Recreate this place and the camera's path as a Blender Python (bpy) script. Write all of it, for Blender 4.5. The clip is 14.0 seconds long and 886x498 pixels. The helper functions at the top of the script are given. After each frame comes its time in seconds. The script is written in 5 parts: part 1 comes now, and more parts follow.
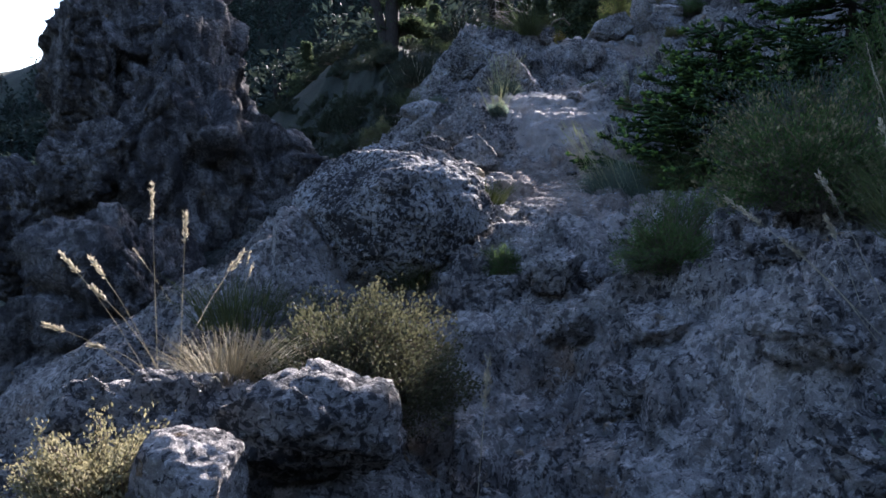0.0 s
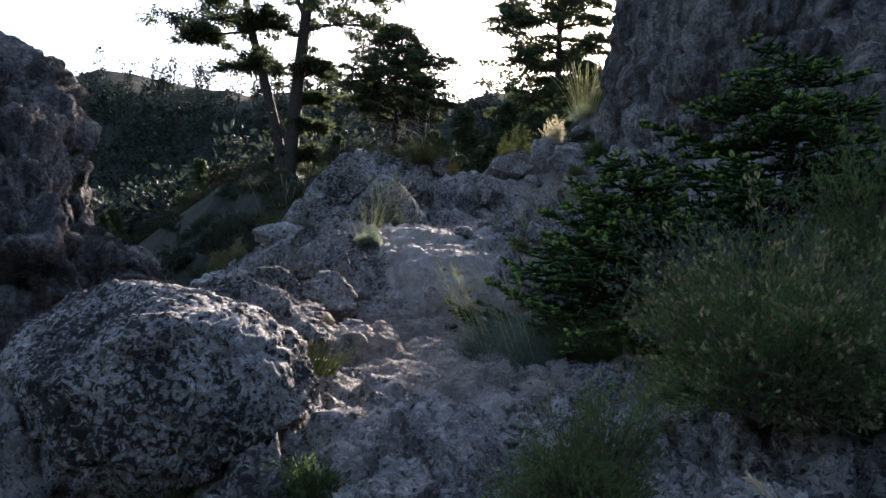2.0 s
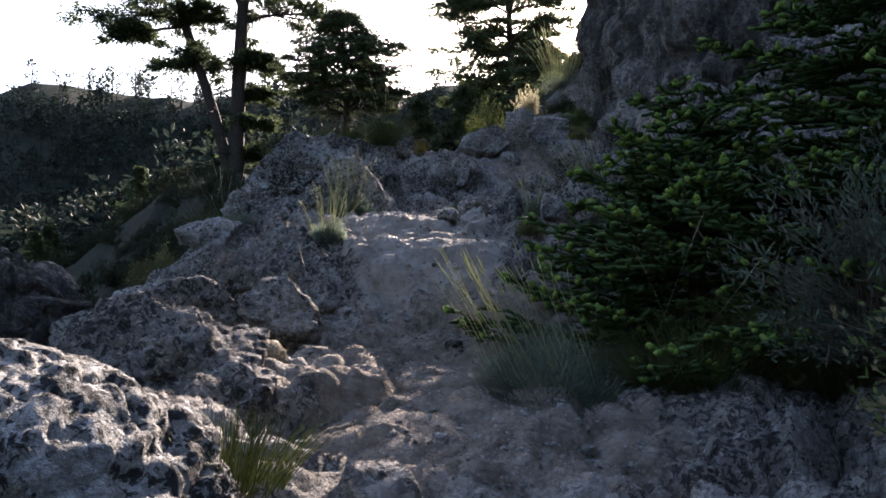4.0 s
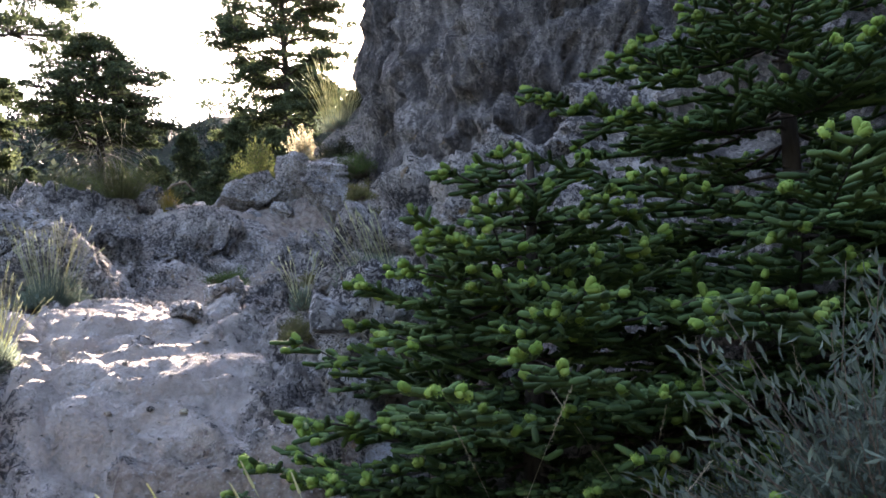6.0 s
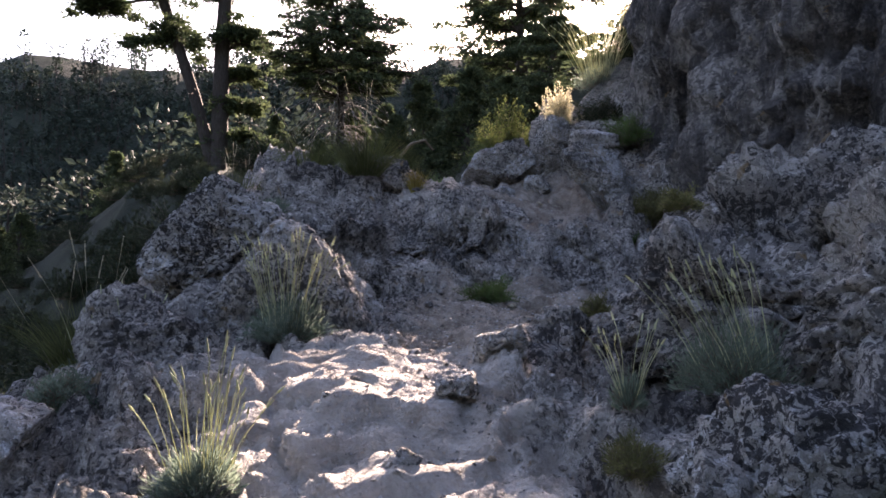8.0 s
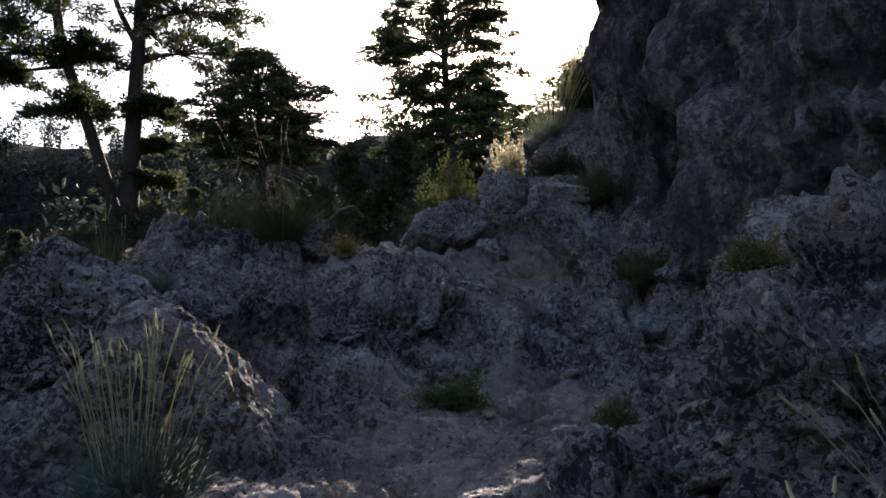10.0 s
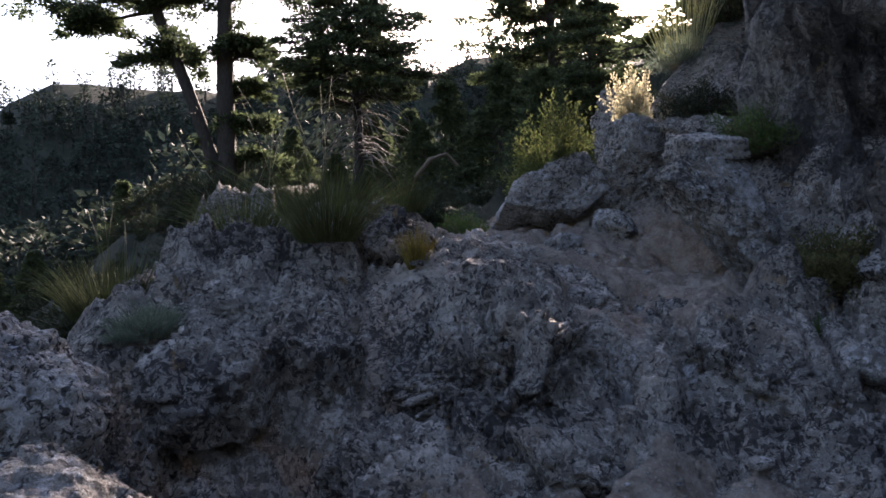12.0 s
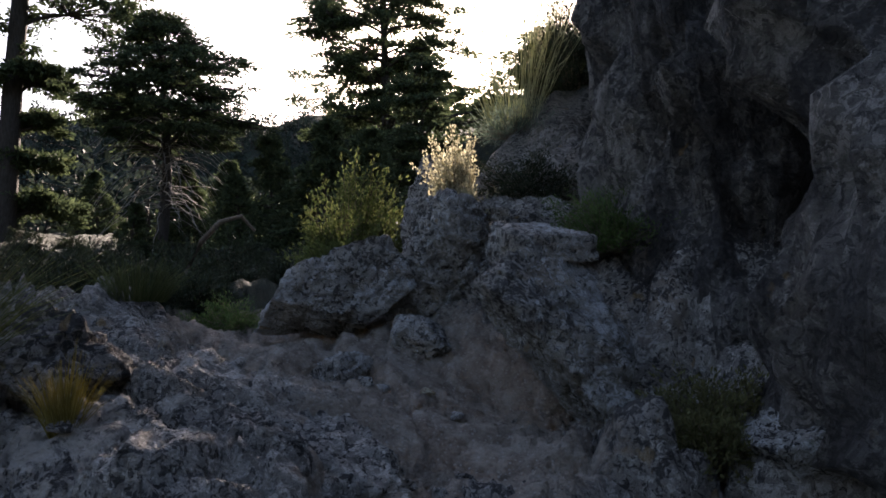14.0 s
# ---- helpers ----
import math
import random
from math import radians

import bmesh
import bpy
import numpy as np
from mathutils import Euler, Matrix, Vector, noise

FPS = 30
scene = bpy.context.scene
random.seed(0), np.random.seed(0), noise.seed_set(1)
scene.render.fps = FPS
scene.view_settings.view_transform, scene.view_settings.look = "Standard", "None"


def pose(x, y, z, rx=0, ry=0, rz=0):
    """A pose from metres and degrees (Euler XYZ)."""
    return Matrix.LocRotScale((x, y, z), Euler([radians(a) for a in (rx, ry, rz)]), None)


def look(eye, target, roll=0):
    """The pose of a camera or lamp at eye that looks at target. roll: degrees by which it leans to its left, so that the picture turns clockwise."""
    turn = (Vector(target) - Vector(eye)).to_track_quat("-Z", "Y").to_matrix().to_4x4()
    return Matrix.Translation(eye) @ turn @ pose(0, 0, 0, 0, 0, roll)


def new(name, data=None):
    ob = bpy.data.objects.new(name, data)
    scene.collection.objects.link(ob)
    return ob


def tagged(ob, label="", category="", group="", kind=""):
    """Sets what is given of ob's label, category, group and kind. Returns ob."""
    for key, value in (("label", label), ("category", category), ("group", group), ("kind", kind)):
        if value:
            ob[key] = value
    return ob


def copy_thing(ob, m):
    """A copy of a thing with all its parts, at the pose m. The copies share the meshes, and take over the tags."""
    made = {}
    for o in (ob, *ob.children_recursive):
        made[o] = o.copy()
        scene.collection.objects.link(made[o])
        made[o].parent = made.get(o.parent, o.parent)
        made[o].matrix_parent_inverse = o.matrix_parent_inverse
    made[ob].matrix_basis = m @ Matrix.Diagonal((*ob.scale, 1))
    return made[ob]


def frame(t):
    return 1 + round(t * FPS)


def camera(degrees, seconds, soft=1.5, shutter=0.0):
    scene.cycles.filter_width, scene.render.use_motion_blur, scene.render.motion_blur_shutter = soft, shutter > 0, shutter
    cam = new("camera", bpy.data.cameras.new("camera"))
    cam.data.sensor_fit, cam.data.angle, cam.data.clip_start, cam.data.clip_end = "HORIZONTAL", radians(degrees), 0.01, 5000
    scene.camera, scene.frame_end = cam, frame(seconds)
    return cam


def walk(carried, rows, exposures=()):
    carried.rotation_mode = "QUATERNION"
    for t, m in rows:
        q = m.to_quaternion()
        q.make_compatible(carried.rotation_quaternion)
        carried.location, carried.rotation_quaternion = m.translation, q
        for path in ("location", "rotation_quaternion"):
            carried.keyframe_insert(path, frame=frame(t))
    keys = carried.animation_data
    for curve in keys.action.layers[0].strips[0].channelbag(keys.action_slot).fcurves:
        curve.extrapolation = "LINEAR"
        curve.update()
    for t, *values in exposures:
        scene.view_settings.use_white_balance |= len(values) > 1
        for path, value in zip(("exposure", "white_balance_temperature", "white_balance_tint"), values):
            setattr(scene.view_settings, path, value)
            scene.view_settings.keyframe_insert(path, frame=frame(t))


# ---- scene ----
cam = camera(58.8, 14.0, soft=1.6)
METRES, EYE, TILT, LEAN, TURN = 14.0, 1.7, -6.0, 0.0, 0.0
ROWS = [
    (0.0, 0.0, 0.0, 0.0, 0.0, 0.0, -0.0),
    (0.5, 0.0109, 0.0338, 0.0041, -4.95, -0.29, -1.19),
    (1.0, 0.024, 0.0679, 0.0147, -8.22, 4.69, -1.36),
    (1.5, 0.0374, 0.1023, 0.0187, -6.81, 8.75, -2.57),
    (2.0, 0.0341, 0.1402, 0.0233, -7.69, 9.92, -3.06),
    (4.5, 0.0388, 0.3188, 0.0522, -11.1, 9.6, 2.53),
    (5.0, 0.0462, 0.3479, 0.0752, -15.37, 13.46, 4.79),
    (5.5, 0.0583, 0.3716, 0.091, -27.9, 13.34, 6.2),
    (6.0, 0.0781, 0.3924, 0.0976, -25.2, 11.11, 5.63),
    (6.5, 0.0814, 0.4233, 0.1119, -12.53, 12.86, 3.09),
    (7.0, 0.0787, 0.4515, 0.1363, -7.61, 11.3, 2.11),
    (7.5, 0.0813, 0.4873, 0.147, -7.14, 8.61, 2.79),
    (8.0, 0.0794, 0.5174, 0.1642, -9.94, 7.74, 0.68),
    (10.5, 0.1106, 0.6793, 0.1959, -15.06, 13.61, 3.47),
    (11.0, 0.1254, 0.7073, 0.223, -9.45, 10.61, 2.28),
    (11.5, 0.1277, 0.7411, 0.2372, -5.5, 8.82, 2.3),
    (12.0, 0.133, 0.7688, 0.2507, -6.6, 7.94, 3.79),
    (12.5, 0.146, 0.8015, 0.2615, -11.07, 7.93, 4.23),
    (13.0, 0.1536, 0.8368, 0.2708, -17.14, 9.35, 3.39),
    (13.5, 0.1677, 0.8638, 0.2797, -18.38, 11.98, 3.63),
    (14.0, 0.1885, 0.889, 0.2925, -19.19, 11.52, 3.03),
]
# seconds, stops, kelvin, tint
EXPOSURE = [(0.0, 2.70, 5350, 22), (0.5, 4.40, 5700, 20), (1.0, 4.73, 5750, 24), (1.2, 4.33, 5750, 24), (1.5, 3.03, 5700, 20), (2.0, 2.63, 6000, 20), (4.5, 2.53, 6200, 22), (5.0, 2.90, 6300, 26), (5.5, 2.35, 6300, 26), (6.0, 4.00, 6650, 26), (6.5, 3.08, 6300, 26), (7.0, 1.85, 6400, 28), (7.5, 2.31, 6400, 28), (8.0, 3.20, 6600, 30), (10.5, 1.91, 6300, 24), (11.0, 2.21, 6300, 24), (11.5, 2.25, 6400, 26), (12.0, 2.80, 6400, 26), (12.5, 3.22, 6400, 26), (13.0, 3.55, 6500, 24), (13.5, 3.45, 6500, 22), (14.0, 2.28, 6400, 22)]
walk(cam, [(t, pose(0, 0, EYE, TILT, LEAN, TURN) @ pose(METRES * x, METRES * y, METRES * z, 90 + pitch, roll, yaw)) for t, x, y, z, yaw, pitch, roll in ROWS], EXPOSURE)

# pale, low sun ahead and to the right; open sky
SUN_AZ, SUN_EL = 22.0, 22.8
world = bpy.data.worlds.new("world")
scene.world = world
world.use_nodes = True
wn = world.node_tree.nodes
sky = wn.new("ShaderNodeTexSky")
sky.sky_type, sky.sun_disc = "NISHITA", False
sky.sun_elevation, sky.sun_rotation = radians(SUN_EL), radians(SUN_AZ)
sky.air_density, sky.dust_density = 1.2, 2.0
wn["Background"].inputs["Strength"].default_value = 0.062
world.node_tree.links.new(sky.outputs[0], wn["Background"].inputs["Color"])
sun = new("sun", bpy.data.lights.new("sun", "SUN"))
sun.data.energy, sun.data.angle, sun.data.color = 5.0, radians(0.5), (1.0, 0.86, 0.68)
_d = Vector((math.sin(radians(SUN_AZ)) * math.cos(radians(SUN_EL)), math.cos(radians(SUN_AZ)) * math.cos(radians(SUN_EL)), math.sin(radians(SUN_EL))))
sun.matrix_world = look(_d * 50, (0, 0, 0))


# ---------------------------------------------------------------- noise
def hash3(i, j, k, seed):
    h = (i * 374761393 + j * 668265263 + k * 2147483647 + seed * 974634777) & 0xFFFFFFFF
    h = ((h ^ (h >> 13)) * 1274126177) & 0xFFFFFFFF
    h = ((h ^ (h >> 16)) * 2246822519) & 0xFFFFFFFF
    return ((h ^ (h >> 15)) & 0xFFFFFF) / float(0xFFFFFF)


def vnoise(p, seed=0):
    """Value noise in -1..1 at the points p (n, 3)."""
    i = np.floor(p).astype(np.int64)
    f = p - i
    f = f * f * f * (f * (f * 6 - 15) + 10)
    out = np.zeros(len(p))
    for a in (0, 1):
        wa = f[:, 0] if a else 1 - f[:, 0]
        for b in (0, 1):
            wb = f[:, 1] if b else 1 - f[:, 1]
            for c in (0, 1):
                wc = f[:, 2] if c else 1 - f[:, 2]
                out += wa * wb * wc * hash3(i[:, 0] + a, i[:, 1] + b, i[:, 2] + c, seed)
    return out * 2 - 1


def fbm(p, octaves=4, seed=0, ridged=False):
    out, amp, q = np.zeros(len(p)), 1.0, p.copy()
    for o in range(octaves):
        n = vnoise(q, seed + o * 17)
        out += amp * ((1 - 2 * np.abs(n)) if ridged else n)
        amp *= 0.5
        q = q * 2.03 + 11.7
    return out


def cells(p, seed=0):
    """Distances to the nearest and second nearest feature point, the nearest cell's random numbers (n, 4), and the way from its point."""
    i = np.floor(p).astype(np.int64)
    n = len(p)
    d1, d2, best, off = np.full(n, 9.0), np.full(n, 9.0), np.zeros((n, 3), np.int64), np.zeros((n, 3))
    for a in (-1, 0, 1):
        for b in (-1, 0, 1):
            for c in (-1, 0, 1):
                cell = i + np.array([a, b, c])
                x, y, z = cell.T
                o = p - cell - np.stack([hash3(x, y, z, seed), hash3(x, y, z, seed + 1), hash3(x, y, z, seed + 2)], -1)
                d = np.sqrt((o * o).sum(1))
                near = d < d1
                d2 = np.where(near, d1, np.minimum(d2, d))
                best[near], off[near] = cell[near], o[near]
                d1 = np.where(near, d, d1)
    x, y, z = best.T
    return d1, d2, np.stack([hash3(x, y, z, seed + 3 + k) for k in range(4)], -1), off


def facets(p, seed=0, tilt=1.0):
    """Broken faces: each cell a slanting plane of its own, with cracks between."""
    d1, d2, r, o = cells(p, seed)
    return (r[:, 0] - 0.5) + tilt * ((r[:, 1:] - 0.5) * o).sum(1), np.exp(-((d2 - d1) / 0.07) ** 2)


def smooth(a, b, x):
    t = np.clip((x - a) / (b - a), 0, 1)
    return t * t * (3 - 2 * t)


# ---------------------------------------------------------------- materials
def material(name, rough=0.9):
    m = bpy.data.materials.new(name)
    m.use_nodes = True
    n, l = m.node_tree.nodes, m.node_tree.links
    b = n["Principled BSDF"]
    b.inputs["Roughness"].default_value = rough
    b.inputs["Specular IOR Level"].default_value = 0.15
    return m, n, l, b


def tex_noise(n, l, vec, scale, detail=6.0, rough=0.6, distort=0.0):
    t = n.new("ShaderNodeTexNoise")
    t.inputs["Scale"].default_value, t.inputs["Detail"].default_value, t.inputs["Roughness"].default_value = scale, detail, rough
    t.inputs["Distortion"].default_value = distort
    l.new(vec, t.inputs["Vector"])
    return t.outputs["Fac"]


def ramp(n, l, fac, stops):
    r = n.new("ShaderNodeValToRGB")
    while len(r.color_ramp.elements) < len(stops):
        r.color_ramp.elements.new(0.5)
    for e, (pos, col) in zip(r.color_ramp.elements, stops):
        e.position = pos
        e.color = (*col, 1) if len(col) == 3 else (col[0], col[0], col[0], 1)
    l.new(fac, r.inputs[0])
    return r.outputs[0]


def mix(n, l, fac, a, b):
    m = n.new("ShaderNodeMix")
    m.data_type = "RGBA"
    for value, socket in ((fac, m.inputs[0]), (a, m.inputs[6]), (b, m.inputs[7])):
        if isinstance(value, (int, float)):
            socket.default_value = value
        elif isinstance(value, tuple):
            socket.default_value = (*value, 1)
        else:
            l.new(value, socket)
    return m.outputs[2]


def bump(n, l, height, dist, strength=1.0, after=None):
    b = n.new("ShaderNodeBump")
    b.inputs["Distance"].default_value, b.inputs["Strength"].default_value = dist, strength
    l.new(height, b.inputs["Height"])
    if after is not None:
        l.new(after, b.inputs["Normal"])
    return b.outputs[0]


def math_node(n, l, op, a, b):
    m = n.new("ShaderNodeMath")
    m.operation = op
    for value, socket in ((a, m.inputs[0]), (b, m.inputs[1])):
        if isinstance(value, (int, float)):
            socket.default_value = value
        else:
            l.new(value, socket)
    return m.outputs[0]


def strata(n, l, vec):
    """Tilted beds of the limestone."""
    m = n.new("ShaderNodeMapping")
    m.inputs["Rotation"].default_value = (0.45, -0.5, 0.3)
    m.inputs["Scale"].default_value = (0.9, 1.1, 2.3)
    l.new(vec, m.inputs["Vector"])
    return m.outputs[0]


def rock_colour(n, l, vec, base, lichen_scale=1.0, dark=0.55, cover=0.58):
    """Limestone: broad tone, pale and black lichen blotches, fine grain, warm stains."""
    broad = tex_noise(n, l, vec, 1.6, 5, 0.6)
    col = ramp(n, l, broad, [(0.3, tuple(c * 0.72 for c in base)), (0.55, base), (0.75, tuple(min(c * 1.25, 0.7) for c in base))])
    layers = tex_noise(n, l, strata(n, l, vec), 4.5, 6, 0.65, 0.3)
    tone = n.new("ShaderNodeMix")
    tone.data_type, tone.blend_type = "RGBA", "MULTIPLY"
    tone.inputs[0].default_value = 0.9
    l.new(col, tone.inputs[6]), l.new(ramp(n, l, layers, [(0.32, (0.5, 0.5, 0.51)), (0.5, (0.95, 0.95, 0.95)), (0.7, (1.3, 1.29, 1.27))]), tone.inputs[7])
    col = tone.outputs[2]
    warm = ramp(n, l, tex_noise(n, l, vec, 2.3, 4, 0.6, 0.5), [(0.56, (0,)), (0.75, (0.6,))])
    col = mix(n, l, warm, col, (base[0] * 1.0, base[1] * 0.8, base[2] * 0.58))
    zone = tex_noise(n, l, vec, 1.1, 4, 0.6, 0.8)
    drift = math_node(n, l, "SUBTRACT", zone, 0.5)
    blotch = math_node(n, l, "ADD", tex_noise(n, l, vec, 17 * lichen_scale, 6, 0.68, 0.8), math_node(n, l, "MULTIPLY", drift, 0.45))
    pale = ramp(n, l, blotch, [(0.53, (0,)), (0.57, (0.85,))])
    col = mix(n, l, pale, col, tuple(min(c * 1.7, 0.6) for c in base))
    speck = math_node(n, l, "SUBTRACT", tex_noise(n, l, vec, 21 * lichen_scale, 7, 0.68, 0.8), math_node(n, l, "MULTIPLY", drift, 0.5))
    black = ramp(n, l, speck, [(cover - 0.025, (0,)), (cover + 0.015, (dark,))])
    col = mix(n, l, black, col, (0.03, 0.03, 0.033))
    dots = ramp(n, l, tex_noise(n, l, vec, 42 * lichen_scale, 4, 0.6, 0.5), [(0.61, (0,)), (0.66, (dark * 0.6,))])
    col = mix(n, l, dots, col, (0.04, 0.04, 0.042))
    ochre = ramp(n, l, tex_noise(n, l, vec, 5.5, 3, 0.5, 0.4), [(0.69, (0,)), (0.73, (0.6,))])
    col = mix(n, l, ochre, col, (0.30, 0.20, 0.09))
    grain = tex_noise(n, l, vec, 130, 3, 0.7)
    g = ramp(n, l, grain, [(0.25, (0.55, 0.55, 0.55)), (0.7, (1.2, 1.2, 1.2))])
    mul = n.new("ShaderNodeMix")
    mul.data_type, mul.blend_type = "RGBA", "MULTIPLY"
    mul.inputs[0].default_value = 0.8
    l.new(col, mul.inputs[6]), l.new(g, mul.inputs[7])
    return mul.outputs[2], pale, black


def rock_relief(n, l, vec, crack=0.02):
    coarse = bump(n, l, tex_noise(n, l, vec, 6, 8, 0.66, 0.3), 0.07, 1.0)
    coarse = bump(n, l, tex_noise(n, l, strata(n, l, vec), 4.5, 7, 0.66, 0.3), 0.08, 0.9, coarse)
    v = n.new("ShaderNodeTexVoronoi")
    v.feature = "DISTANCE_TO_EDGE"
    v.inputs["Scale"].default_value = 3.2
    warp = n.new("ShaderNodeVectorMath")
    warp.operation = "MULTIPLY_ADD"
    nz = n.new("ShaderNodeTexNoise")
    nz.inputs["Scale"].default_value = 4.0
    l.new(vec, nz.inputs["Vector"])
    l.new(nz.outputs["Color"], warp.inputs[0])
    warp.inputs[1].default_value = (0.5, 0.5, 0.5)
    l.new(vec, warp.inputs[2])
    l.new(warp.outputs[0], v.inputs["Vector"])
    cr = ramp(n, l, v.outputs["Distance"], [(0.0, (0,)), (0.05, (1,))])
    cracks = bump(n, l, cr, crack, 0.7, coarse)
    pits = bump(n, l, tex_noise(n, l, vec, 30, 5, 0.72), 0.022, 1.0, cracks)
    return bump(n, l, tex_noise(n, l, vec, 120, 3, 0.7), 0.005, 0.8, pits)


def make_rock(name, base, lichen=1.0, dark=0.55, crack=0.02, cover=0.58, streaks=0.0):
    m, n, l, b = material(name, 0.93)
    geo = n.new("ShaderNodeNewGeometry").outputs["Position"]
    col, _, _ = rock_colour(n, l, geo, base, lichen, dark, cover)
    if streaks:
        # water stains running down the face
        mp = n.new("ShaderNodeMapping")
        mp.inputs["Scale"].default_value = (1.6, 1.6, 0.22)
        l.new(geo, mp.inputs["Vector"])
        run = tex_noise(n, l, mp.outputs[0], 2.2, 7, 0.66, 0.5)
        col = mix(n, l, ramp(n, l, run, [(0.42, (streaks,)), (0.56, (0,))]), col, (0.035, 0.033, 0.034))
        col = mix(n, l, ramp(n, l, run, [(0.62, (0,)), (0.72, (streaks,))]), col, tuple(min(c * 2.0, 0.5) for c in base))
    l.new(col, b.inputs["Base Color"])
    l.new(rock_relief(n, l, geo, crack), b.inputs["Normal"])
    return m


def make_ground(name):
    m, n, l, b = material(name, 0.95)
    geo = n.new("ShaderNodeNewGeometry").outputs["Position"]
    col, _, _ = rock_colour(n, l, geo, (0.315, 0.292, 0.266), 1.15, 0.82, 0.555)
    worn = n.new("ShaderNodeAttribute")
    worn.attribute_name = "worn"
    tread = ramp(n, l, tex_noise(n, l, geo, 4.5, 8, 0.7, 0.4), [(0.3, (0.30, 0.265, 0.235)), (0.5, (0.44, 0.40, 0.355)), (0.7, (0.58, 0.54, 0.49))])
    rub = math_node(n, l, "ADD", worn.outputs["Fac"], math_node(n, l, "MULTIPLY", math_node(n, l, "SUBTRACT", tex_noise(n, l, geo, 6, 8, 0.72, 0.6), 0.5), 2.4))
    col = mix(n, l, ramp(n, l, rub, [(0.45, (0,)), (0.60, (0.92,))]), col, tread)
    soil = n.new("ShaderNodeAttribute")
    soil.attribute_name = "soil"
    wood = n.new("ShaderNodeAttribute")
    wood.attribute_name = "wild"
    dirt = ramp(n, l, tex_noise(n, l, geo, 9, 6, 0.7), [(0.3, (0.17, 0.135, 0.11)), (0.5, (0.31, 0.26, 0.215)), (0.72, (0.45, 0.40, 0.345))])
    specks = n.new("ShaderNodeTexVoronoi")
    specks.inputs["Scale"].default_value = 38
    l.new(geo, specks.inputs["Vector"])
    sp = ramp(n, l, specks.outputs["Distance"], [(0.18, (0.7,)), (0.3, (0,))])
    dirt = mix(n, l, sp, dirt, (0.42, 0.39, 0.36))
    edge = math_node(n, l, "ADD", soil.outputs["Fac"], math_node(n, l, "MULTIPLY", math_node(n, l, "SUBTRACT", tex_noise(n, l, geo, 5, 6, 0.7), 0.5), 1.3))
    fac = ramp(n, l, edge, [(0.42, (0,)), (0.58, (1,))])
    col = mix(n, l, fac, col, dirt)
    scrub = ramp(n, l, tex_noise(n, l, geo, 0.35, 8, 0.75), [(0.42, (0.016, 0.022, 0.015)), (0.58, (0.03, 0.036, 0.024)), (0.72, (0.055, 0.053, 0.04)), (0.85, (0.11, 0.105, 0.095))])
    col = mix(n, l, wood.outputs["Fac"], col, scrub)
    l.new(col, b.inputs["Base Color"])
    rel = rock_relief(n, l, geo)
    grit = bump(n, l, specks.outputs["Distance"], 0.012, 0.5, rel)
    l.new(grit, b.inputs["Normal"])
    return m


def make_leaf(name, lo, hi, trans=0.35, rough=0.8, scale=3.0):
    """Foliage: each leaf a little different, lets light through."""
    m, n, l, b = material(name, rough)
    geo = n.new("ShaderNodeNewGeometry")
    col = ramp(n, l, geo.outputs["Random Per Island"], [(0.0, lo), (0.75, tuple((p + q) / 2 for p, q in zip(lo, hi))), (1.0, hi)])
    spots = ramp(n, l, tex_noise(n, l, geo.outputs["Position"], scale, 4, 0.6), [(0.35, (0.6, 0.6, 0.6)), (0.65, (1.25, 1.25, 1.25))])
    mul = n.new("ShaderNodeMix")
    mul.data_type, mul.blend_type = "RGBA", "MULTIPLY"
    mul.inputs[0].default_value = 1.0
    l.new(col, mul.inputs[6]), l.new(spots, mul.inputs[7])
    l.new(mul.outputs[2], b.inputs["Base Color"])
    tr = n.new("ShaderNodeBsdfTranslucent")
    l.new(mul.outputs[2], tr.inputs["Color"])
    ms = n.new("ShaderNodeMixShader")
    ms.inputs[0].default_value = trans
    l.new(b.outputs[0], ms.inputs[1]), l.new(tr.outputs[0], ms.inputs[2])
    l.new(ms.outputs[0], n["Material Output"].inputs["Surface"])
    return m


def make_bark(name, lo, hi):
    m, n, l, b = material(name, 0.95)
    geo = n.new("ShaderNodeNewGeometry").outputs["Position"]
    mp = n.new("ShaderNodeMapping")
    mp.inputs["Scale"].default_value = (6, 6, 1.2)
    l.new(geo, mp.inputs["Vector"])
    f = tex_noise(n, l, mp.outputs[0], 3, 7, 0.7, 0.4)
    l.new(ramp(n, l, f, [(0.3, lo), (0.7, hi)]), b.inputs["Base Color"])
    l.new(bump(n, l, f, 0.03, 1.0), b.inputs["Normal"])
    return m


GROUND = make_ground("limestone_and_soil")
ROCK = make_rock("grey_limestone", (0.315, 0.295, 0.272), 1.15, 0.85, 0.02, 0.55)
SPECKLED = make_rock("lichen_speckled_limestone", (0.40, 0.385, 0.36), 1.3, 0.92, 0.02, 0.53)
PALE = make_rock("pale_limestone", (0.43, 0.405, 0.375), 1.2, 0.75, 0.03, 0.565)
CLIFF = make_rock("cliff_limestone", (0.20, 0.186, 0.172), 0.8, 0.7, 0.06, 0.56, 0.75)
WARM = make_rock("ochre_limestone", (0.42, 0.33, 0.24), 1.0, 0.35)
BARK = make_bark("conifer_bark", (0.02, 0.017, 0.015), (0.07, 0.06, 0.052))
TWIG = make_bark("twig_bark", (0.09, 0.07, 0.05), (0.22, 0.18, 0.14))
DEAD = make_bark("dead_wood", (0.12, 0.11, 0.1), (0.26, 0.24, 0.22))
CONIFER = make_leaf("conifer_needles", (0.04, 0.058, 0.03), (0.105, 0.13, 0.06), 0.35)
FIR = make_leaf("fir_needles", (0.028, 0.056, 0.022), (0.10, 0.165, 0.055), 0.15, 0.85)
